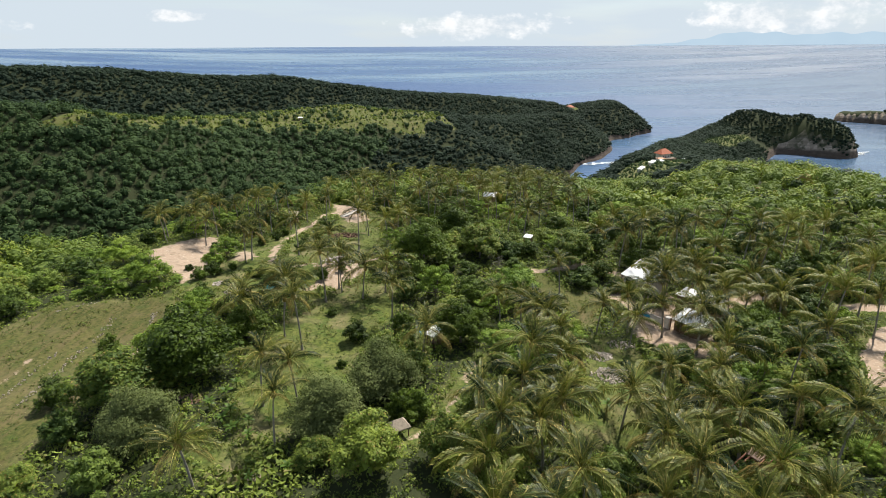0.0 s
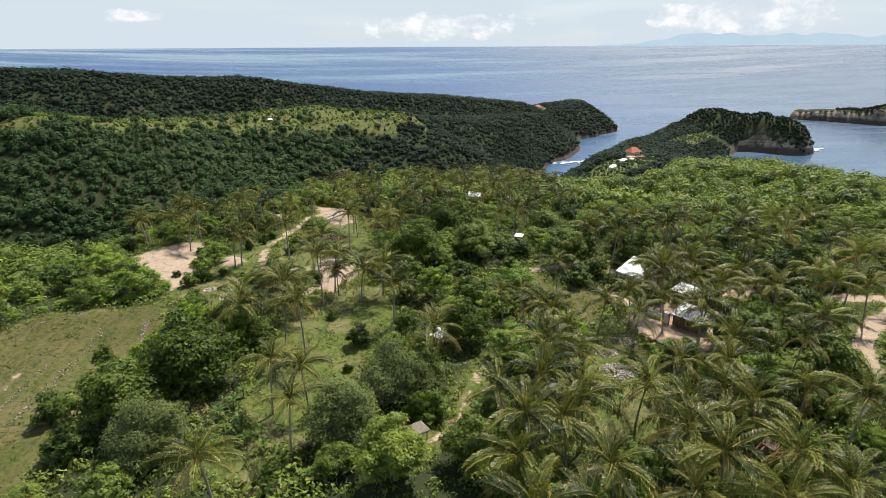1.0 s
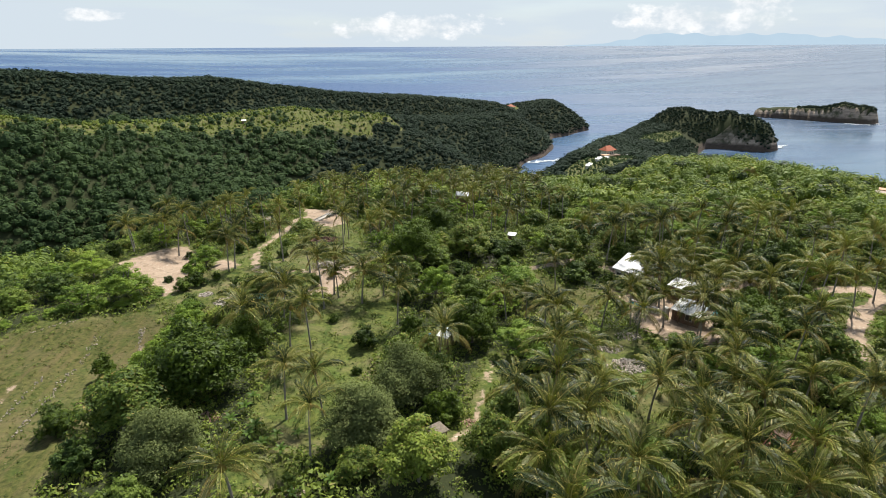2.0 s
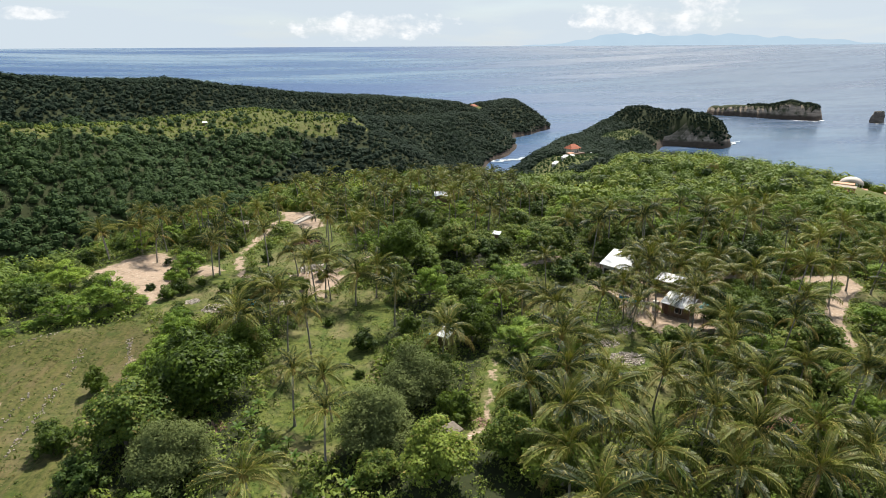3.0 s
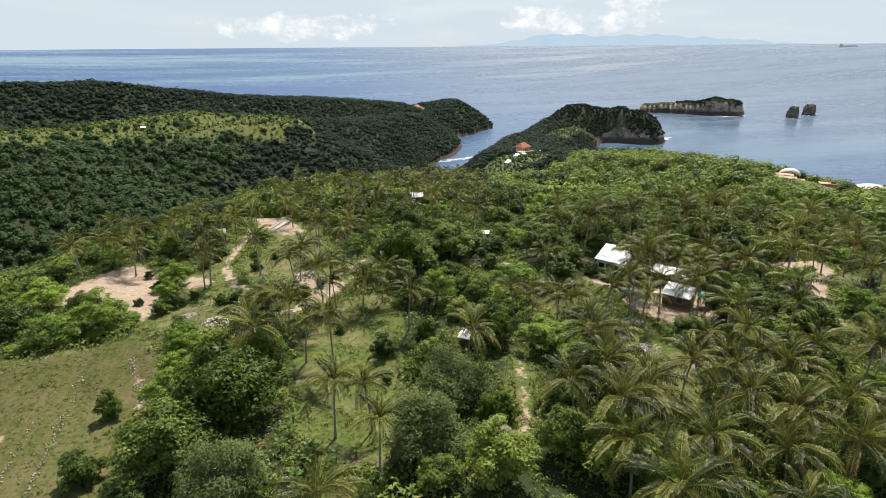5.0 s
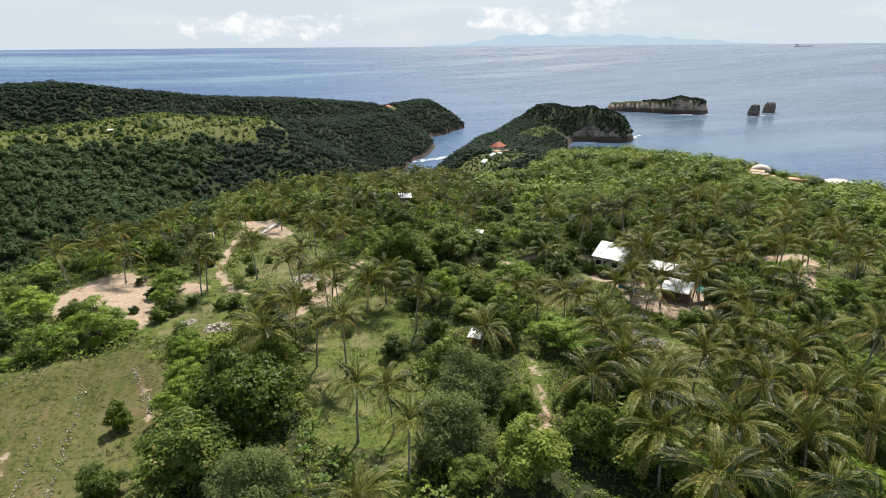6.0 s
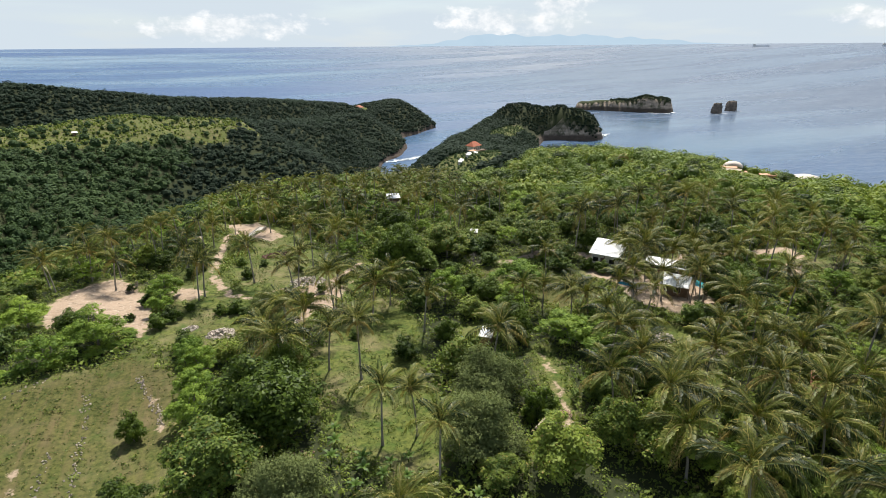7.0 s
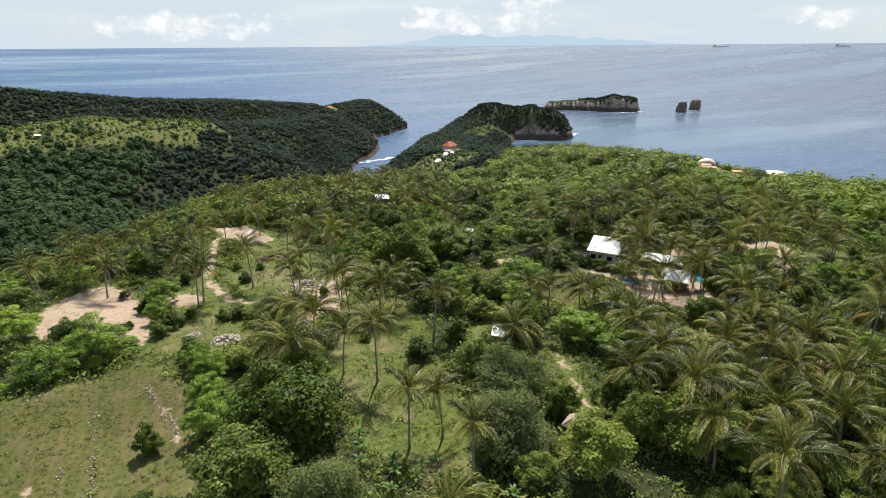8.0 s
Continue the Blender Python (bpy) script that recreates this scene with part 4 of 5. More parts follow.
def behind_hill(x, y):
    """Beyond the crest of the hill across the valley."""
    crest_x = np.interp(y, [350, 380, 400, 446, 560], [-420, -330, -265, -228, -205])
    crest_y = np.interp(x, [-205, -110, -20, 60, 180], [560, 690, 760, 850, 1000])
    return np.where(y < 560, x < crest_x - 10, y > crest_y + 10) & (y > 352)


def clouded_slope(x, y):
    """The seaward part of the hillside, with cloud shade put into its leaf colour."""
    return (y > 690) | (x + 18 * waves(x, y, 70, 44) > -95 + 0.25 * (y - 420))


def light_side(x, y):
    """The sunny scrub of the ridge and its spur, as against the dark valley."""
    return (x > -60 + 0.2 * (y - 150)) | ((along(x, y, SPUR)[0] < 55) & (y < 230))


def ridge_test(share_lo, share_hi):
    def test(x, y, h, r):
        pick = np.mod(np.sin(np.floor(x / 9) * 12.9898 + np.floor(y / 9) * 78.233) * 43758.5453, 1.0) * 0.5 + r.uniform(0, 1, len(x)) * 0.5
        return ~near_zone(x, y) & (openness(x, y) > 2) & (h > 66) & light_side(x, y) & (pick >= share_lo) & (pick < share_hi)
    return test


woods("ridge_scrub", "dense light green scrub woods covering the ridge", -240, 340, -20, 345, 4.6, 170, 1.9, 4.3, ridge_test(0.0, 0.55), SCRUB, 21, 0.17)
woods("ridge_thicket", "yellow-green leafy thicket on the ridge", -240, 340, -20, 345, 4.6, 170, 2.0, 4.4, ridge_test(0.55, 0.8), TEAK, 31, 0.18)
woods("ridge_dark_trees", "dark green round trees on the ridge", -240, 340, -20, 345, 4.6, 180, 2.4, 4.8, ridge_test(0.8, 1.01), DARK, 32, 0.17)
woods("valley_woods", "dark green woods on the valley slopes", -460, 40, 40, 420, 4.6, 80, 1.8, 4.6, lambda x, y, h, r: ~near_zone(x, y) & ~behind_hill(x, y) & ~light_side(x, y) & (~on_terrace(x, y) | (r.uniform(0, 1, len(x)) < 0.05)), VALLEY, 22, 0.25, 2.0, 0.4, 0.9, 0.5)
woods("hill_woods", "green woods on the hills and headland across the valley, coloured dark as cloud shade", -760, 480, 352, 1340, 5.6, 24, 2.2, 5.6, lambda x, y, h, r: (behind_hill(x, y) | clouded_slope(x, y)) & (openness(x, y) > 3) & (~on_terrace(x, y) | (r.uniform(0, 1, len(x)) < 0.05)), SHADED_FOREST, 23, 0.42, 2.0, 0.1, 0.75, 1.6)
woods("slope_woods", "green woods on the hillside facing the ridge", -760, 200, 420, 720, 5.2, 42, 2.2, 5.4, lambda x, y, h, r: ~behind_hill(x, y) & ~clouded_slope(x, y) & (openness(x, y) > 3) & (~on_terrace(x, y) | (r.uniform(0, 1, len(x)) < 0.05)), VALLEY, 27, 0.34, 2.0, 0.3, 0.85, 1.2)
woods("neck_scrub", "low green scrub on the slopes down to the bay", 40, 640, 330, 900, 5.8, 40, 1.8, 3.4, lambda x, y, h, r: (x > 40 + (y - 330) * 0.15) & (openness(x, y) > 3), SHADED_FOREST, 24, 0.4, 3.0, 0.2)
woods("peninsula_scrub", "low dark scrub on top of the peninsula and islet", 440, 1150, 850, 1420, 5.0, 34, 1.6, 3.0, lambda x, y, h, r: (openness(x, y) > 3) & ~((np.abs(x - 582) < 15) & (y < 945)) & (h > np.where(x > 800, 26, 12 + 16 * np.clip(waves(x, y, 90, 41) * 2, 0, 1))), SHADED_FOREST, 25, 0.45, 3.4)
woods("hilltop_bushes", "low bushes dotted over the hilltop grassland", -330, 20, 360, 780, 4.2, 30, 0.6, 1.7, lambda x, y, h, r: on_terrace(x, y) & (r.uniform(0, 1, len(x)) < np.where(y < 520, 0.9, 0.75)), HERB, 28, 0.4)
woods("hilltop_thicket", "dark low thicket dotted over the hilltop grassland", -330, 20, 360, 780, 6.5, 40, 0.9, 2.4, lambda x, y, h, r: on_terrace(x, y) & (r.uniform(0, 1, len(x)) < 0.3), VALLEY, 29, 0.4)


def low_sites(x, y, h, r):
    d = np.minimum(inside(x, y, NECK_MEADOW), inside(x, y, RED_ROOF_SITE))
    return (d < 3) & (r.uniform(0, 1, len(x)) < 0.85) & (np.hypot(x - 196, y - 502) > 13)


woods("saddle_bushes", "low dull green bushes on the grassy saddle", 100, 520, 395, 940, 3.6, 30, 0.7, 1.7, low_sites, VALLEY, 33, 0.4, 3.0, 0.1)
woods("resort_hedges", "low fresh green bushes in front of the cliff pavilions", 170, 300, 160, 260, 2.6, 70, 0.9, 2.0, lambda x, y, h, r: (np.minimum(inside(x, y, RESORT), inside(x, y, DOME_SITE)) < 2) & (np.where(x < 240, x + y < 424, y < x * 0.5 + 78)) & (r.uniform(0, 1, len(x)) < 0.8), SCRUB, 35, 0.24, 3.0, 0.1)


# ---- buildings and small things ----
def plain(name, a, b, scale=1.5, rough=0.7, spec=0.3, metal=0.0):
    """A painted or worn surface: two tones in blotches and grain."""
    m, n = material(name)
    p = n.add("ShaderNodeNewGeometry").outputs["Position"]
    f = n.mix(0.35, n.noise(p, scale, 5.0, 0.65), n.noise(p, scale * 9, 3.0, 0.6))
    return finish(m, n, n.mix(n.ramp(f, [(0.35, 0.0), (0.65, 1.0)]), a, b), rough, f, 0.3, 0.03, spec, metal=metal)


WHITE_METAL = plain("white_roof_sheet", (0.62, 0.62, 0.6), (0.8, 0.8, 0.79), 0.8, 0.45)
RED_TILE = plain("red_roof_tile", (0.26, 0.07, 0.035), (0.42, 0.13, 0.06), 2.0)
PLASTER = plain("pale_plaster", (0.5, 0.46, 0.4), (0.7, 0.66, 0.6))
BROWN_WALL = plain("brown_timber", (0.1, 0.06, 0.04), (0.24, 0.16, 0.11), 3.0)
BRICK_RED = plain("red_brick", (0.25, 0.1, 0.06), (0.4, 0.18, 0.11), 4.0)
TERRACOTTA = plain("terracotta_wall", (0.4, 0.2, 0.11), (0.55, 0.3, 0.18), 0.6)
BAMBOO = plain("bamboo_shell", (0.42, 0.36, 0.3), (0.6, 0.53, 0.46), 0.8)
THATCH = plain("grey_thatch", (0.2, 0.16, 0.12), (0.4, 0.34, 0.26), 3.0, 0.9)
CONCRETE = plain("concrete", (0.26, 0.24, 0.21), (0.42, 0.39, 0.35), 1.5, 0.85)
STONE = plain("limestone_rubble", (0.28, 0.24, 0.2), (0.55, 0.48, 0.41), 2.5, 0.9)
FIELD_STONE = plain("field_stone", (0.17, 0.14, 0.105), (0.38, 0.33, 0.27), 2.5, 0.9)
DUSTY_SOIL = plain("dusty_red_soil", (0.2, 0.12, 0.085), (0.36, 0.24, 0.18), 2.5, 0.9)
DARK_WOOD = plain("dark_logs", (0.06, 0.035, 0.025), (0.18, 0.1, 0.07), 3.0, 0.9)
BLUE_TARP = plain("blue_tarp", (0.03, 0.25, 0.45), (0.07, 0.4, 0.6), 2.0, 0.4)
TURQUOISE = plain("turquoise_tarp", (0.05, 0.4, 0.45), (0.12, 0.6, 0.62), 2.0, 0.35)
GREY_METAL = plain("grey_roof_sheet", (0.25, 0.27, 0.3), (0.45, 0.47, 0.5), 1.0, 0.4)
GLASS_DARK = plain("dark_opening", (0.01, 0.01, 0.01), (0.03, 0.03, 0.03), 2.0, 0.3)
SEA_ROCK = plain("sea_rock", (0.05, 0.045, 0.04), (0.24, 0.19, 0.15), 0.12, 0.9)
HULL = plain("ship_hull", (0.7, 0.73, 0.76), (0.78, 0.8, 0.82), 0.1)


def block(x0, x1, y0, y1, z0, z1):
    v = [(x, y, z) for z in (z0, z1) for x, y in ((x0, y0), (x1, y0), (x1, y1), (x0, y1))]
    return v, [(3, 2, 1, 0), (4, 5, 6, 7), (0, 1, 5, 4), (1, 2, 6, 5), (2, 3, 7, 6), (3, 0, 4, 7)]


def add_part(name, pieces, mat, parent, label="", smooth=False):
    v, f = join(pieces)
    return put(name, mesh_of(name, v, f, mat, smooth), parent, label)


def sheet_roof(wide, deep, z_front, z_back, thick=0.08, rib=0.4):
    """A pitched roof of corrugated sheet, its low edge at -deep / 2, in one closed mesh."""
    n = max(int(wide / rib), 2) * 4
    vs = []
    for i in range(n + 1):
        x = -wide / 2 + wide * i / n
        wave = 0.04 if i % 4 in (1, 2) else 0.0
        for y, z in ((-deep / 2, z_front), (deep / 2, z_back)):
            vs += [(x, y, z + thick + wave), (x, y, z)]
    fs = []
    for i in range(n):
        a, b = 4 * i, 4 * (i + 1)
        fs += [(a, b, b + 2, a + 2), (a + 1, a + 3, b + 3, b + 1), (a, a + 1, b + 1, b), (a + 2, b + 2, b + 3, a + 3)]
    fs += [(0, 2, 3, 1), (4 * n, 4 * n + 1, 4 * n + 3, 4 * n + 2)]
    return [(vs, fs)]


def walls(wide, deep, high, thick=0.18):
    w, d = wide / 2, deep / 2
    return [block(-w, w, -d, -d + thick, -0.6, high), block(-w, w, d - thick, d, -0.6, high), block(-w, -w + thick, -d + thick, d - thick, -0.6, high), block(w - thick, w, -d + thick, d - thick, -0.6, high)]


def hip(wide, deep, z0, z1, ridge_len, thick=0.15):
    """A hipped roof as a closed shell."""
    w, d, r = wide / 2, deep / 2, ridge_len / 2
    v = [(-w, -d, z0), (w, -d, z0), (w, d, z0), (-w, d, z0), (-r, 0, z1), (r, 0, z1), (-w, -d, z0 - thick), (w, -d, z0 - thick), (w, d, z0 - thick), (-w, d, z0 - thick)]
    f = [(0, 1, 5, 4), (2, 3, 4, 5), (1, 2, 5, 5), (3, 0, 4, 4), (6, 7, 1, 0), (7, 8, 2, 1), (8, 9, 3, 2), (9, 6, 0, 3), (9, 8, 7, 6)]
    return v, f


def hip_tris(*args):
    v, f = hip(*args)
    return v, [t for q in f for t in ((q[0], q[1], q[2]), (q[0], q[2], q[3])) if len(set(t)) == 3]


def site(name, x, y, turn, label, category, group="", lift=0.0):
    return thing(name, x, y, float(ground(x, y)) + lift, label, category, group, radians(turn))


def openings(parent, wide, deep, doors, windows):
    """Dark doors and framed windows, proud of the front wall at -deep / 2."""
    y = -deep / 2
    for x in doors:
        d = add_part("door", [block(x - 0.45, x + 0.45, y - 0.05, y - 0.005, 0.0, 2.05)], DARK_WOOD, parent)
        add_part("handle", [block(x + 0.3, x + 0.36, y - 0.1, y - 0.05, 0.95, 1.1)], GREY_METAL, d)
    for x in windows:
        w = add_part("window", [block(x - 0.6, x + 0.6, y - 0.03, y - 0.005, 0.9, 2.0)], GLASS_DARK, parent)
        add_part("frame", [block(x - 0.68, x - 0.6, y - 0.06, y - 0.005, 0.82, 2.08), block(x + 0.6, x + 0.68, y - 0.06, y - 0.005, 0.82, 2.08), block(x - 0.6, x + 0.6, y - 0.06, y - 0.005, 2.0, 2.08), block(x - 0.6, x + 0.6, y - 0.06, y - 0.005, 0.82, 0.9)], PLASTER, w)


def white_roof_house():
    h = site("house", 42.2, 107.8, -54, "small house with a large white sheet-metal roof", "house")
    add_part("wall", walls(6.4, 4.8, 2.9), PLASTER, h)
    add_part("roof", sheet_roof(7.4, 6.4, 2.95, 4.8), WHITE_METAL, h, "white ribbed metal roof")
    openings(h, 6.4, 4.8, (-0.6,), (-2.2, 1.6))
    for x in (-3.4, 0.0, 3.4):
        add_part("post", [block(x - 0.07, x + 0.07, -3.1, -2.96, -0.6, 2.95)], BROWN_WALL, h)


def pavilion():
    h = site("pavilion", 44.6, 88.7, -54, "brown timber pavilion under a white lean-to roof", "pavilion")
    add_part("wall", walls(5.2, 3.0, 2.3), BROWN_WALL, h)
    add_part("roof", sheet_roof(5.6, 4.2, 2.35, 3.5), WHITE_METAL, h, "white ribbed metal roof")
    openings(h, 5.2, 3.0, (-1.6,), (0.6,))
    for x in (-2.9, -1.0, 1.0, 2.9):
        add_part("post", [block(x - 0.06, x + 0.06, -2.3, -2.18, -0.6, 2.4)], BROWN_WALL, h)
    add_part("pillar", [block(-4.2, -3.3, -2.2, -1.3, -0.6, 2.2)], PLASTER, h, "pale plastered gate pillar")


def long_building():
    h = site("outbuilding", 49.6, 97.0, -54, "long brown outbuilding with a narrow white roof", "building")
    add_part("wall", walls(8.2, 3.2, 2.7), BROWN_WALL, h)
    add_part("roof", sheet_roof(8.8, 3.8, 2.75, 3.3), WHITE_METAL, h, "white metal roof strip")
    openings(h, 8.2, 3.2, (-2.8, 0.0), (2.4,))
    w = site("yard_wall", 38.6, 94.6, -52, "low pale blue and white painted yard wall", "wall")
    add_part("wall", [block(-3.2, 3.2, -0.12, 0.12, -0.5, 1.1)], PLASTER, w)
    add_part("coping", [block(-3.3, 3.3, -0.18, 0.18, 1.1, 1.2)], CONCRETE, w)
    add_part("painted_band", [block(-3.1, 0.6, -0.14, -0.122, 0.3, 0.9)], BLUE_TARP, w, "blue painted band")


def canopy(x, y, turn, wide, deep, high, mat, label):
    h = site("canopy", x, y, turn, label, "canopy", "tarpaulin canopies")
    n = 8
    g = np.linspace(-0.5, 0.5, n)
    gx, gy = np.meshgrid(g * wide, g * deep)
    z = high + 0.25 * gy - 0.35 * np.cos(gx / wide * math.pi) * np.cos(gy / deep * math.pi)
    idx = np.arange(n * n).reshape(n, n)
    f = np.stack([idx[:-1, :-1], idx[:-1, 1:], idx[1:, 1:], idx[1:, :-1]], -1).reshape(-1, 4)
    top = np.stack([gx, gy, z], -1).reshape(-1, 3)
    under = top - (0, 0, 0.02)
    add_part("tarpaulin", [(top, f), (under, f[:, ::-1])], mat, h, "", True)
    for sx in (-0.48, 0.48):
        for sy in (-0.48, 0.48):
            zt = high + 0.25 * sy * deep
            add_part("pole", [tube([(sx * wide, sy * deep, -0.4), (sx * wide, sy * deep, zt)], [0.04, 0.03], 6)], DARK_WOOD, h)


def white_hut(x, y, turn, wide, deep, high, name="hut", label="little white-roofed hut among the trees", roof=None, wall=None):
    h = site(name, x, y, turn, label, "hut", "little huts")
    add_part("wall", walls(wide * 0.86, deep * 0.82, high), wall or BROWN_WALL, h)
    add_part("roof", sheet_roof(wide, deep, high + 0.04, high + 0.04 + deep * 0.22), roof or WHITE_METAL, h)
    openings(h, wide * 0.86, deep * 0.82, (0.0,), ())


def thatch_hut():
    h = site("thatched_shelter", -6.2, 58.2, 30, "low grey thatched field shelter beside the trail", "shelter")
    v, f = hip_tris(2.8, 2.2, 1.5, 2.5, 1.2)
    add_part("roof", [(v, f)], THATCH, h, "ragged grey thatch")
    for x in (-1.1, 1.1):
        for y in (-0.8, 0.8):
            add_part("post", [tube([(x, y, -0.4), (x, y, 1.5)], [0.07, 0.06], 6)], DARK_WOOD, h)


def brick_shed():
    h = site("brick_shed", 36.3, 51.3, 35, "half-built red brick shed with bare roof timbers", "shed")
    add_part("wall", walls(3.4, 2.6, 1.9, 0.2), BRICK_RED, h)
    for i in range(6):
        y = -1.6 + i * 0.62
        add_part("rafter", [([(x, yy, z + 0.12 * x) for x, yy, z in block(-2.3, 2.3, y, y + 0.12, 2.15, 2.3)[0]], block(0, 1, 0, 1, 0, 1)[1])], BRICK_RED, h)
    add_part("tin_sheet", sheet_roof(1.8, 1.6, 2.5, 2.7), BROWN_WALL, h, "rusty tin sheet").location = (1.2, 0.6, 0)


def heap(name, x, y, wide, high, count, size, mat, label, category, seed):
    """A heap of angular stones or logs in one mesh."""
    rng = np.random.RandomState(seed)
    pieces = []
    a, far = rng.uniform(0, 6.28, count), np.sqrt(rng.uniform(0, 1, count))
    px, py = far * wide * np.cos(a), far * wide * 0.7 * np.sin(a)
    pz = ground(x + px, y + py) - float(ground(x, y)) + high * (1 - far) * rng.uniform(0.2, 1, count)
    for place in zip(px, py, pz):
        s = size * rng.uniform(0.5, 1.4, 3)
        v = np.array(block(-s[0], s[0], -s[1], s[1], -s[2] * 0.7, s[2] * 0.7)[0]) * rng.uniform(0.75, 1.1, (8, 3))
        m = np.array(Euler(rng.uniform(0, 3, 3)).to_matrix())
        pieces.append((v @ m.T + place, block(0, 1, 0, 1, 0, 1)[1]))
    v, f = join(pieces)
    ob = new(name, mesh_of(name, v, f, mat))
    ob.location = (x, y, float(ground(x, y)))
    return tagged(ob, label, category, kind="stuff")


def stone_row(x0, y0, x1, y1, count, seed):
    rng = np.random.RandomState(seed)
    pieces = []
    for _ in range(count):
        k = rng.uniform(0, 1)
        px, py = x0 + k * (x1 - x0) + rng.normal() * 0.3, y0 + k * (y1 - y0) + rng.normal() * 0.3
        s = rng.uniform(0.04, 0.15, 3)
        v = np.array(block(-s[0], s[0], -s[1], s[1], -s[2], s[2])[0]) * rng.uniform(0.7, 1.1, (8, 3))
        m = np.array(Euler(rng.uniform(0, 3, 3)).to_matrix())
        pieces.append((v @ m.T + (px, py, float(ground(px, py)) + 0.05), block(0, 1, 0, 1, 0, 1)[1]))
    v, f = join(pieces)
    return tagged(new("stone_row", mesh_of("stone_row", v, f, FIELD_STONE)), "row of pale field stones across the grass", "stones", kind="stuff")


def banana_template(seed):
    rng = np.random.RandomState(seed)
    root = new("banana_plant")
    tagged(root, "banana plant with broad arching bright green leaves", "banana plant", "banana plants")
    put("stem", mesh_of("banana_stem", *tube([(0, 0, -0.2), (0, 0, 0.8), (0.05, 0, 1.7)], [0.16, 0.12, 0.07], 7), HERB, True), root)
    for i in range(8):
        a, start, length = i * 2.4 + rng.uniform(-0.3, 0.3), rng.uniform(35, 75), rng.uniform(1.6, 2.3)
        n, p, t = 7, np.zeros(3), radians(start)
        vs = []
        for k in range(n + 1):
            w = 0.30 * math.sin(math.pi * (0.1 + 0.86 * k / n)) ** 0.6
            vs += [p + (0, -w, -0.06 * w), p + (0, w, -0.06 * w)]
            p = p + np.array((math.cos(t), 0, math.sin(t))) * length / n
            t -= radians(rng.uniform(70, 110)) / n
        f = [(2 * k, 2 * k + 2, 2 * k + 3, 2 * k + 1) for k in range(n)]
        ob = put("leaf", mesh_of("banana_leaf", vs, f, BANANA), root)
        ob.matrix_basis = leaf_matrix((0, 0, 1.6), a, 0.0, 1.0)
    return root


BANANA = leaf_material("banana_leaf", (0.05, 0.1, 0.016), (0.14, 0.22, 0.04), (0.3, 0.24, 0.1), 0.08, through_light=0.4, rough=0.45)


def dead_shrub(x, y, size, seed):
    rng = np.random.RandomState(seed)
    h = site("bare_shrub", x, y, rng.uniform(0, 360), "leafless grey shrub of tangled thin branches", "shrub", "bare shrubs")
    for i in range(9):
        d = sphere_points(1, rng)[0]
        d[2] = abs(d[2]) + 0.5
        tip = d / np.linalg.norm(d) * size
        pieces = [tube([(0, 0, -0.2), tip * 0.5 + rng.normal(size=3) * 0.15, tip], [0.06, 0.04, 0.012], 4)]
        for _ in range(7):
            b = tip * rng.uniform(0.35, 0.9)
            pieces.append(tube([b, b + sphere_points(1, rng)[0] * size * 0.25, b + sphere_points(1, rng)[0] * size * 0.4 + (0, 0, 0.2)], [0.022, 0.015, 0.006], 3))
        v, f = join(pieces)
        put("branch", mesh_of("bare_branch", v, f, BARK), h)


white_roof_house()
pavilion()
long_building()
canopy(48.7, 85.9, 36, 3.0, 2.2, 2.3, TURQUOISE, "turquoise tarpaulin canopy by the pavilion")
canopy(-5.0, 85.6, 10, 1.6, 1.3, 1.2, BLUE_TARP, "blue tarpaulin propped up by the white hut")
canopy(-37.4, 107.2, -25, 2.0, 1.4, 0.7, TURQUOISE, "sagging turquoise tarpaulin beside the tree")
white_hut(-2.0, 83.8, -40, 2.3, 2.6, 2.3)
white_hut(22.0, 139.0, -30, 2.2, 1.8, 2.0)
white_hut(36.0, 127.5, -40, 2.6, 2.0, 1.8)
white_hut(-48.0, 168.5, 5, 3.2, 3.0, 2.2, label="hut with a dull grey thatched roof by the path", roof=THATCH)
white_hut(16.0, 192.0, -10, 4.6, 3.8, 4.0, "villa", "white-roofed villa standing among palms")
white_hut(-145.0, 575.0, 20, 4.5, 3.6, 2.4, "farmhouse", "white-roofed farmhouse on the grassy hilltop")
white_hut(88.0, 108.0, -50, 4.0, 3.0, 2.2, label="grey-roofed hut beside the sandy track", roof=THATCH)
thatch_hut()
brick_shed()

slab = site("foundation", -31.5, 180.0, 62, "unfinished concrete foundation on bare soil", "foundation")
add_part("slab", [block(-4.5, 4.5, -1.1, 1.1, -0.4, 0.2)], CONCRETE, slab)
for sy in (-1.0, 1.0):
    add_part("kerb_wall", [block(-4.5, 4.5, sy - 0.1, sy + 0.1, 0.2, 0.5)], CONCRETE, slab)

for i, (x, y, w, h, n, s) in enumerate([(25.3, 79.0, 2.2, 0.8, 150, 0.14), (25.8, 73.3, 3.4, 0.7, 240, 0.14), (31.9, 65.8, 2.2, 0.6, 110, 0.15), (30.0, 82.3, 2.4, 0.4, 90, 0.13), (-44.1, 106.4, 2.6, 1.2, 170, 0.2), (-31.5, 106.6, 2.0, 0.5, 80, 0.16), (-25.5, 124.0, 4.0, 0.6, 120, 0.2), (-66.5, 118.5, 2.8, 0.5, 90, 0.2), (-56.5, 129.0, 1.6, 0.4, 50, 0.2), (-49.2, 110.2, 1.5, 0.25, 60, 0.17)]):
    heap("rubble_heap", x, y, w, h, n, s, STONE, "heap of pale broken limestone", "rubble", 200 + i)
heap("log_heap", -29.0, 150.5, 4.2, 0.8, 120, 0.28, DARK_WOOD, "dark brown heap of stumps and roots", "logs", 220)
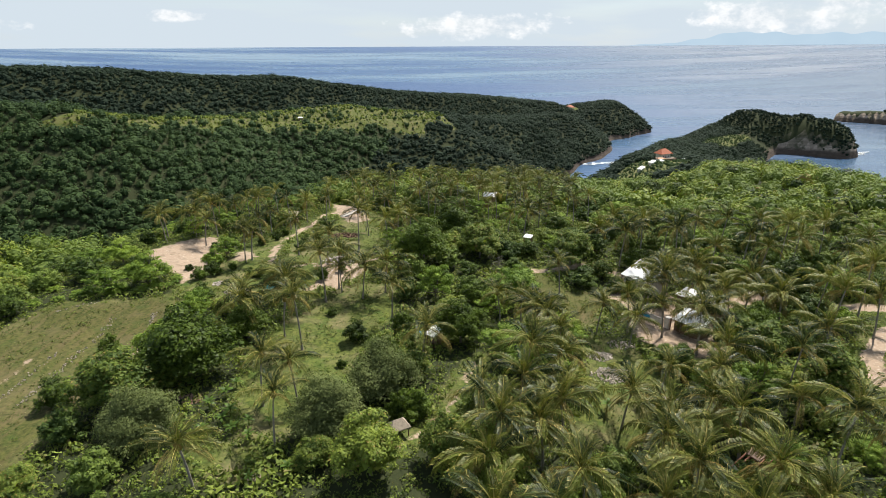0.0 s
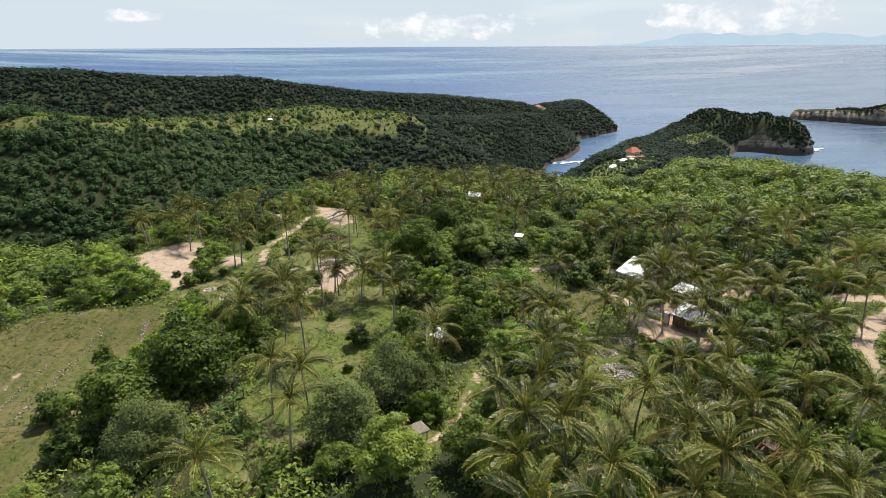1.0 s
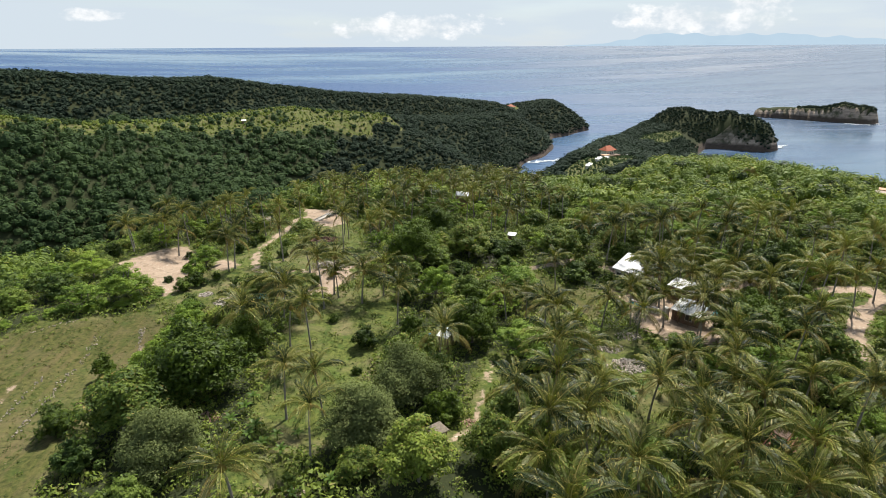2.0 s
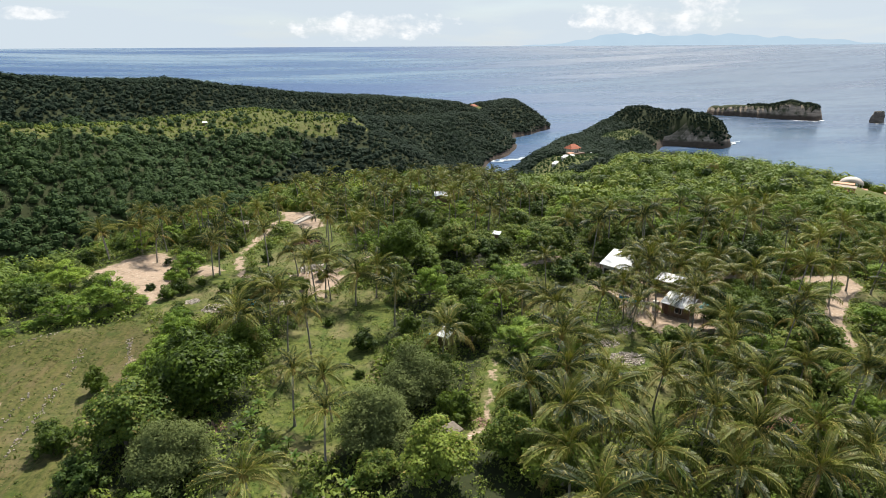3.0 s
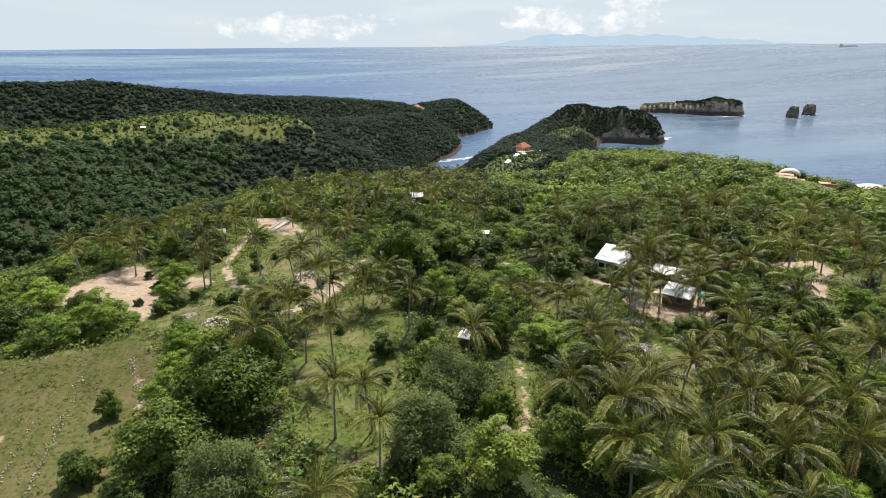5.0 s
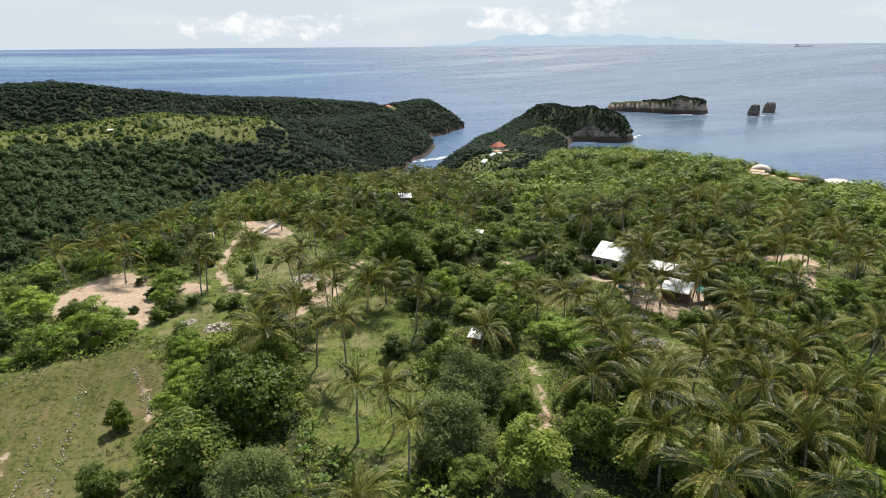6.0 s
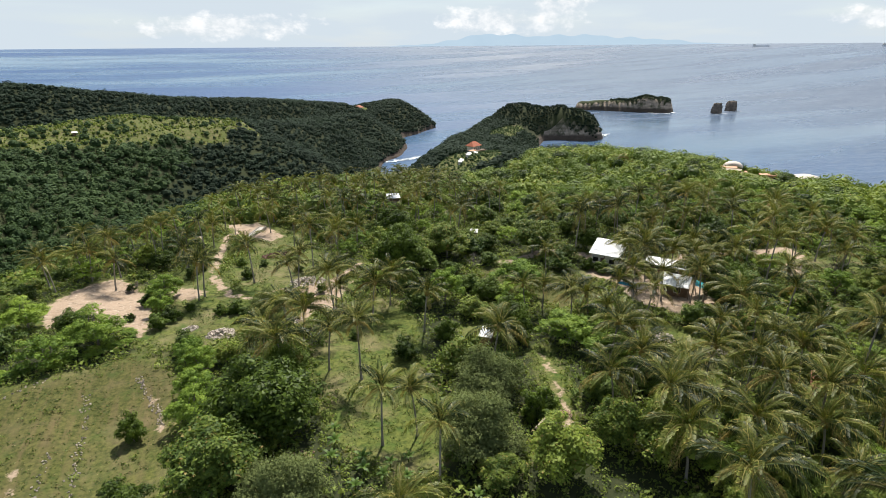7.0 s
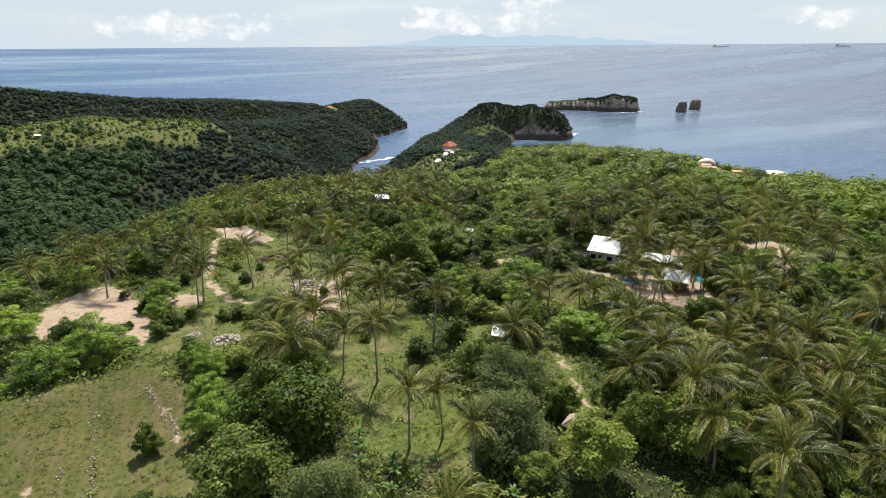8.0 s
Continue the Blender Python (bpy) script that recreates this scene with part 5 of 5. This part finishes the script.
heap("log_heap", -22.9, 51.2, 1.5, 0.5, 60, 0.14, THATCH, "grey heap of cut sticks", "logs", 221)
heap("soil_heap", -1.2, 61.5, 1.4, 0.3, 60, 0.12, DUSTY_SOIL, "reddish heap of broken tile and soil", "rubble", 222)
heap("soil_heap", -36.5, 66.5, 2.2, 0.3, 80, 0.13, DUSTY_SOIL, "reddish heap of broken tile under the tree", "rubble", 223)
for i, row in enumerate([(-56.6, 96.5, -53.4, 85.5, 70), (-53.6, 88.0, -52.6, 82.0, 40), (-63.4, 94.5, -62.4, 84.0, 30), (-62.4, 84.0, -61.6, 66.0, 75), (-65.7, 81.0, -65.5, 66.0, 50), (-69, 100.4, -76, 96.2, 20)]):
    stone_row(*row, 230 + i)

bananas = [(-29.5, 62.5), (-25.5, 57.7), (-31.3, 70.0), (-29.9, 60.6), (-31.9, 67.3), (-23.1, 50.5), (25.4, 66.8), (-37.3, 68.9), (-28.0, 58.8), (-33.0, 64.0), (27.3, 64.9), (-26.5, 60.9), (-19.0, 52.0), (-31.5, 58.0), (22.5, 64.0), (-24.0, 61.5)]
first = banana_template(300)
for i, (x, y) in enumerate(bananas):
    m = Matrix.LocRotScale((x, y, float(ground(x, y))), Euler((0, 0, i * 1.7)), (0.72 + 0.05 * (i % 5),) * 3)
    if i:
        copy_thing(first, m)
    else:
        first.matrix_basis = m
for i, (x, y, s) in enumerate([(-14.0, 152.0, 4.0), (-60.8, 141.5, 1.6), (-62.0, 139.0, 1.4), (52.0, 168.0, 4.5), (12.0, 118.0, 3.6), (88.0, 84.0, 3.4)]):
    dead_shrub(x, y, s, 310 + i)


# ---- the coast ----
def shell(root, name, wide, deep, high, arch, mat, label):
    """A shallow dome roof with a thick lip, cut open in an arch at the front."""
    nu, nv = 28, 10
    vs, fs = [], []
    for layer in (0.0, 0.35):
        for j in range(nv + 1):
            t = j / nv * math.pi / 2
            for i in range(nu):
                a = 2 * math.pi * i / nu
                lift = arch * max(0.0, -math.sin(a)) ** 3 * math.cos(t) ** 2
                vs.append(((wide / 2 - layer) * math.cos(t) * math.cos(a), (deep / 2 - layer) * math.cos(t) * math.sin(a), (high - layer) * math.sin(t) + lift))
    step = nu * (nv + 1)
    for j in range(nv):
        for i in range(nu):
            k = (i + 1) % nu
            fs.append((j * nu + i, j * nu + k, (j + 1) * nu + k, (j + 1) * nu + i))
            fs.append((step + (j + 1) * nu + i, step + (j + 1) * nu + k, step + j * nu + k, step + j * nu + i))
    for i in range(nu):
        k = (i + 1) % nu
        fs.append((step + i, step + k, k, i))
    return put(name, mesh_of(name, vs, fs, mat, True), root, label)


d1 = site("dome_pavilion", 243, 246, -45, "open bamboo shell pavilion above terracotta terraces", "pavilion", "shell pavilions", -0.4)
shell(d1, "shell_roof", 11, 9.5, 3.9, 1.8, BAMBOO, "pale bamboo shell roof").location = (0, 0, 1.2)
for i in range(8):
    a = math.pi * 2 * i / 8
    add_part("column", [tube([(4.9 * math.cos(a), 4.2 * math.sin(a), -2), (4.9 * math.cos(a), 4.2 * math.sin(a), 1.6)], [0.22, 0.2], 8)], BAMBOO, d1)
add_part("terrace", [block(-7, 7, -11, -7, -3, 1.0), block(-3, 9, -15, -11, -3, -0.3)], TERRACOTTA, d1, "stepped terracotta terrace walls")
d2 = site("dome_pavilion", 284, 229, -50, "large pale bamboo dome pavilion near the cliff edge", "pavilion", "shell pavilions", -0.2)
shell(d2, "shell_roof", 23, 18, 6.2, 1.2, BAMBOO, "pale bamboo shell roof").location = (0, 0, 1.0)
add_part("wall", [tube([(0, 0, -2), (0, 0, 2.2)], [7.5, 7.5], 20)], TERRACOTTA, d2)
g = site("guest_house", 214, 224, -50, "low terracotta guest house with a flat grey roof", "house")
add_part("wall", walls(12, 5, 3.0), TERRACOTTA, g)
add_part("roof", [block(-6.4, 6.4, -2.9, 2.9, 3.0, 3.3)], THATCH, g)
openings(g, 12, 5, (-3.5, 2.5), (-1.0, 4.6))
for i, (x, y) in enumerate([(231, 239), (256, 232)]):
    t = site("terrace_house", x, y, -48 + 9 * i, "terracotta terrace house with a planted flat roof", "house", "terrace houses", -1.6)
    add_part("wall", walls(9, 5, 3.2), TERRACOTTA, t)
    add_part("roof", [block(-4.7, 4.7, -2.7, 2.7, 3.2, 3.45)], TERRACOTTA, t)
    openings(t, 9, 5, (-2.4,), (0.4, 2.8))

r = site("red_roof_house", 196, 502, 25, "house with a red tiled hip roof above the bay", "house", "", 3.0)
add_part("wall", walls(10, 7, 4.0), PLASTER, r)
v, f = hip_tris(13.5, 10, 4.0, 8.0, 5.0)
add_part("roof", [(v, f)], RED_TILE, r, "red clay tile roof")
openings(r, 10, 7, (0.0,), (-3.0, 3.0))
add_part("deck", [block(-6, 8, -8.5, -3.7, -3, 0.2)], BROWN_WALL, r)
o = site("kiosk", 190, 491, 20, "small kiosk with an orange canopy", "kiosk")
add_part("wall", walls(6, 4, 2.6), PLASTER, o)
add_part("roof", [block(-3.6, 3.6, -2.8, 2.8, 2.6, 2.9)], TERRACOTTA, o)
for i in range(7):
    k = site("stall", 181 - i * 3.9 + (1.9, -1.6, 0.6)[i % 3], 470 - i * 2.8, (40, 22, 63, 31)[i % 4], "white-roofed stall along the steps", "stall", "stalls along the steps")
    add_part("wall", walls(3.2, 2.6, 2.2), PLASTER, k)
    add_part("roof", sheet_roof(4.0, 3.4, 2.24, 2.8), WHITE_METAL, k, "white sheet roof")
k = site("stall", 222, 520, 10, "white-roofed stall standing apart on the saddle", "stall", "stalls along the steps")
add_part("wall", walls(4, 3, 2.4), PLASTER, k)
add_part("roof", sheet_roof(6.0, 4.6, 2.44, 3.2), WHITE_METAL, k)

p = site("lookout_hut", 252, 1158, 10, "open hut with a red pyramid roof on the headland", "hut")
v, f = hip_tris(17, 15, 4.0, 8.5, 3.0)
add_part("roof", [(v, f)], RED_TILE, p, "red tiled roof")
for sx in (-6, 6):
    for sy in (-5, 5):
        add_part("post", [block(sx - 0.3, sx + 0.3, sy - 0.3, sy + 0.3, -3, 4.2)], BROWN_WALL, p)


def sea_stack(x, y, wide, high, seed):
    rng = np.random.RandomState(seed)
    rings, sides = 12, 18
    vs = []
    for j in range(rings):
        k = j / (rings - 1)
        for i in range(sides):
            a = 2 * math.pi * i / sides
            bump = 1 + 0.14 * math.sin(3 * a + seed) + 0.08 * math.sin(7 * a + 5 * k + seed) + rng.normal() * 0.035
            r = wide / 2 * (1.02 - 0.22 * k - 0.5 * max(0, k - 0.72)) * bump
            vs.append((r * math.cos(a) + 2.5 * k, r * math.sin(a), -4 + (high + 4) * k + rng.normal() * 0.4))
    fs = [(j * sides + i, j * sides + (i + 1) % sides, (j + 1) * sides + (i + 1) % sides, (j + 1) * sides + i) for j in range(rings - 1) for i in range(sides)]
    vs.append((2.5, 0, high + 1.0))
    fs += [((rings - 1) * sides + i, (rings - 1) * sides + (i + 1) % sides, len(vs) - 1, len(vs) - 1) for i in range(sides)]
    tri = [t for q in fs for t in ((q[0], q[1], q[2]), (q[0], q[2], q[3])) if len(set(t)) == 3]
    h = thing("sea_stack", x, y, 0, "dark rock stack rising from the sea, scrub on top", "rock", "sea stacks")
    put("rock", mesh_of("sea_stack_rock", vs, tri, SEA_ROCK), h)
    n = 40
    a, q = rng.uniform(0, 6.28, n), np.sqrt(rng.uniform(0, 1, n)) * wide * 0.3
    c = np.repeat(np.stack([q * np.cos(a) + 2.5, q * np.sin(a), np.full(n, high)], 1), 14, 0) + sphere_points(n * 14, rng) * (1.6, 1.6, 1.2)
    v, f = cards(c, sphere_points(n * 14, rng) + (0, 0, 0.6), np.full(n * 14, 1.0), rng)
    put("scrub", mesh_of("stack_scrub", v, f, SHADED_FOREST), h)


sea_stack(1194, 1120, 27, 25, 1)
sea_stack(1275, 1148, 29, 25, 2)


def surf(x, y, long, wide, turn, seed):
    """Broken white water lying on the sea."""
    rng = np.random.RandomState(seed)
    n = 260
    a, q = rng.uniform(0, 6.28, n), rng.uniform(0, 1, n) ** 0.7
    px, py = q * long / 2 * np.cos(a), q * wide / 2 * np.sin(a) + 3 * np.sin(np.cos(a) * q * 5)
    v, f = cards(np.stack([px, py, rng.uniform(0.1, 0.5, n)], 1), np.tile((0.0, 0.0, 1.0), (n, 1)), rng.uniform(1.5, 4.5, n), rng, 0.12)
    ob = new("surf", mesh_of("surf", v, f, FOAM))
    ob.matrix_basis = pose(x, y, 0.15, 0, 0, turn)
    return tagged(ob, "white surf breaking near the rocks", "surf", kind="stuff")


FOAM = plain("sea_foam", (0.6, 0.64, 0.66), (0.8, 0.82, 0.83), 0.2, 0.8)
for i, row in enumerate([(262, 862, 42, 8, 15), (228, 852, 32, 8, 20), (200, 880, 40, 6, 30), (250, 935, 50, 5, 30), (190, 905, 60, 5, 20), (1192, 1103, 34, 6, 0), (1275, 1130, 34, 6, 0), (1060, 1185, 60, 6, -40), (1105, 1185, 26, 10, 60), (690, 930, 50, 5, 40)]):
    surf(*row, 400 + i)


def far_range():
    """The hazy mountains of the next island, on the horizon."""
    na, nr = 200, 7
    vs = []
    for j in range(nr):
        r = 4800 + j * 15
        for i in range(na):
            k = i / (na - 1)
            a = radians(16.5 + 33 * k)
            crest = 26 + 60 * math.exp(-((k - 0.37) / 0.2) ** 2) + 34 * math.exp(-((k - 0.66) / 0.12) ** 2) + 10 * math.sin(k * 41) * math.sin(k * 17) + 5 * math.sin(k * 97 + j) + 7 * math.sin(k * 23 + 1)
            ends = min(1.0, k * 5, (1 - k) * 4)
            up = math.sin(math.pi * j / (nr - 1)) ** 0.8
            base = 120.0
            vs.append((r * math.sin(a), r * math.cos(a), base + (168 - base + crest * max(ends, 0.02)) * up))
    fs = [(j * na + i, j * na + i + 1, (j + 1) * na + i + 1, (j + 1) * na + i) for j in range(nr - 1) for i in range(na - 1)]
    # aerial haze put in as an even pale blue emission
    m, n = material("glowing_haze_blue")
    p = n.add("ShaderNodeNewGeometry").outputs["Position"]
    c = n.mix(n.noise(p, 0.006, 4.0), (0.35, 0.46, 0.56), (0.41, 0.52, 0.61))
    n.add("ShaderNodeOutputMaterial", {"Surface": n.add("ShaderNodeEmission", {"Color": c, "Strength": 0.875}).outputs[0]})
    tagged(new("backdrop_mountains", mesh_of("backdrop_mountains", vs, fs, m, True)), "mountain range on the horizon, its haze painted as a pale blue glow", "mountains", kind="structure")


far_range()
for az, long in ((50.66, 95), (59.46, 75)):
    a = radians(az)
    x, y = 4300 * math.sin(a) - 47, 4300 * math.cos(a) + 10
    s = thing("ship", x, y, 154.7, "long grey cargo ship far out on the sea", "ship", "ships on the horizon", -a + 0.1)
    add_part("hull", [block(-long / 2, long / 2, -8, 8, -2, 5)], HULL, s)
    add_part("bridge", [block(-long / 2 + 4, -long / 2 + 20, -7, 7, 5, 12)], PLASTER, s)
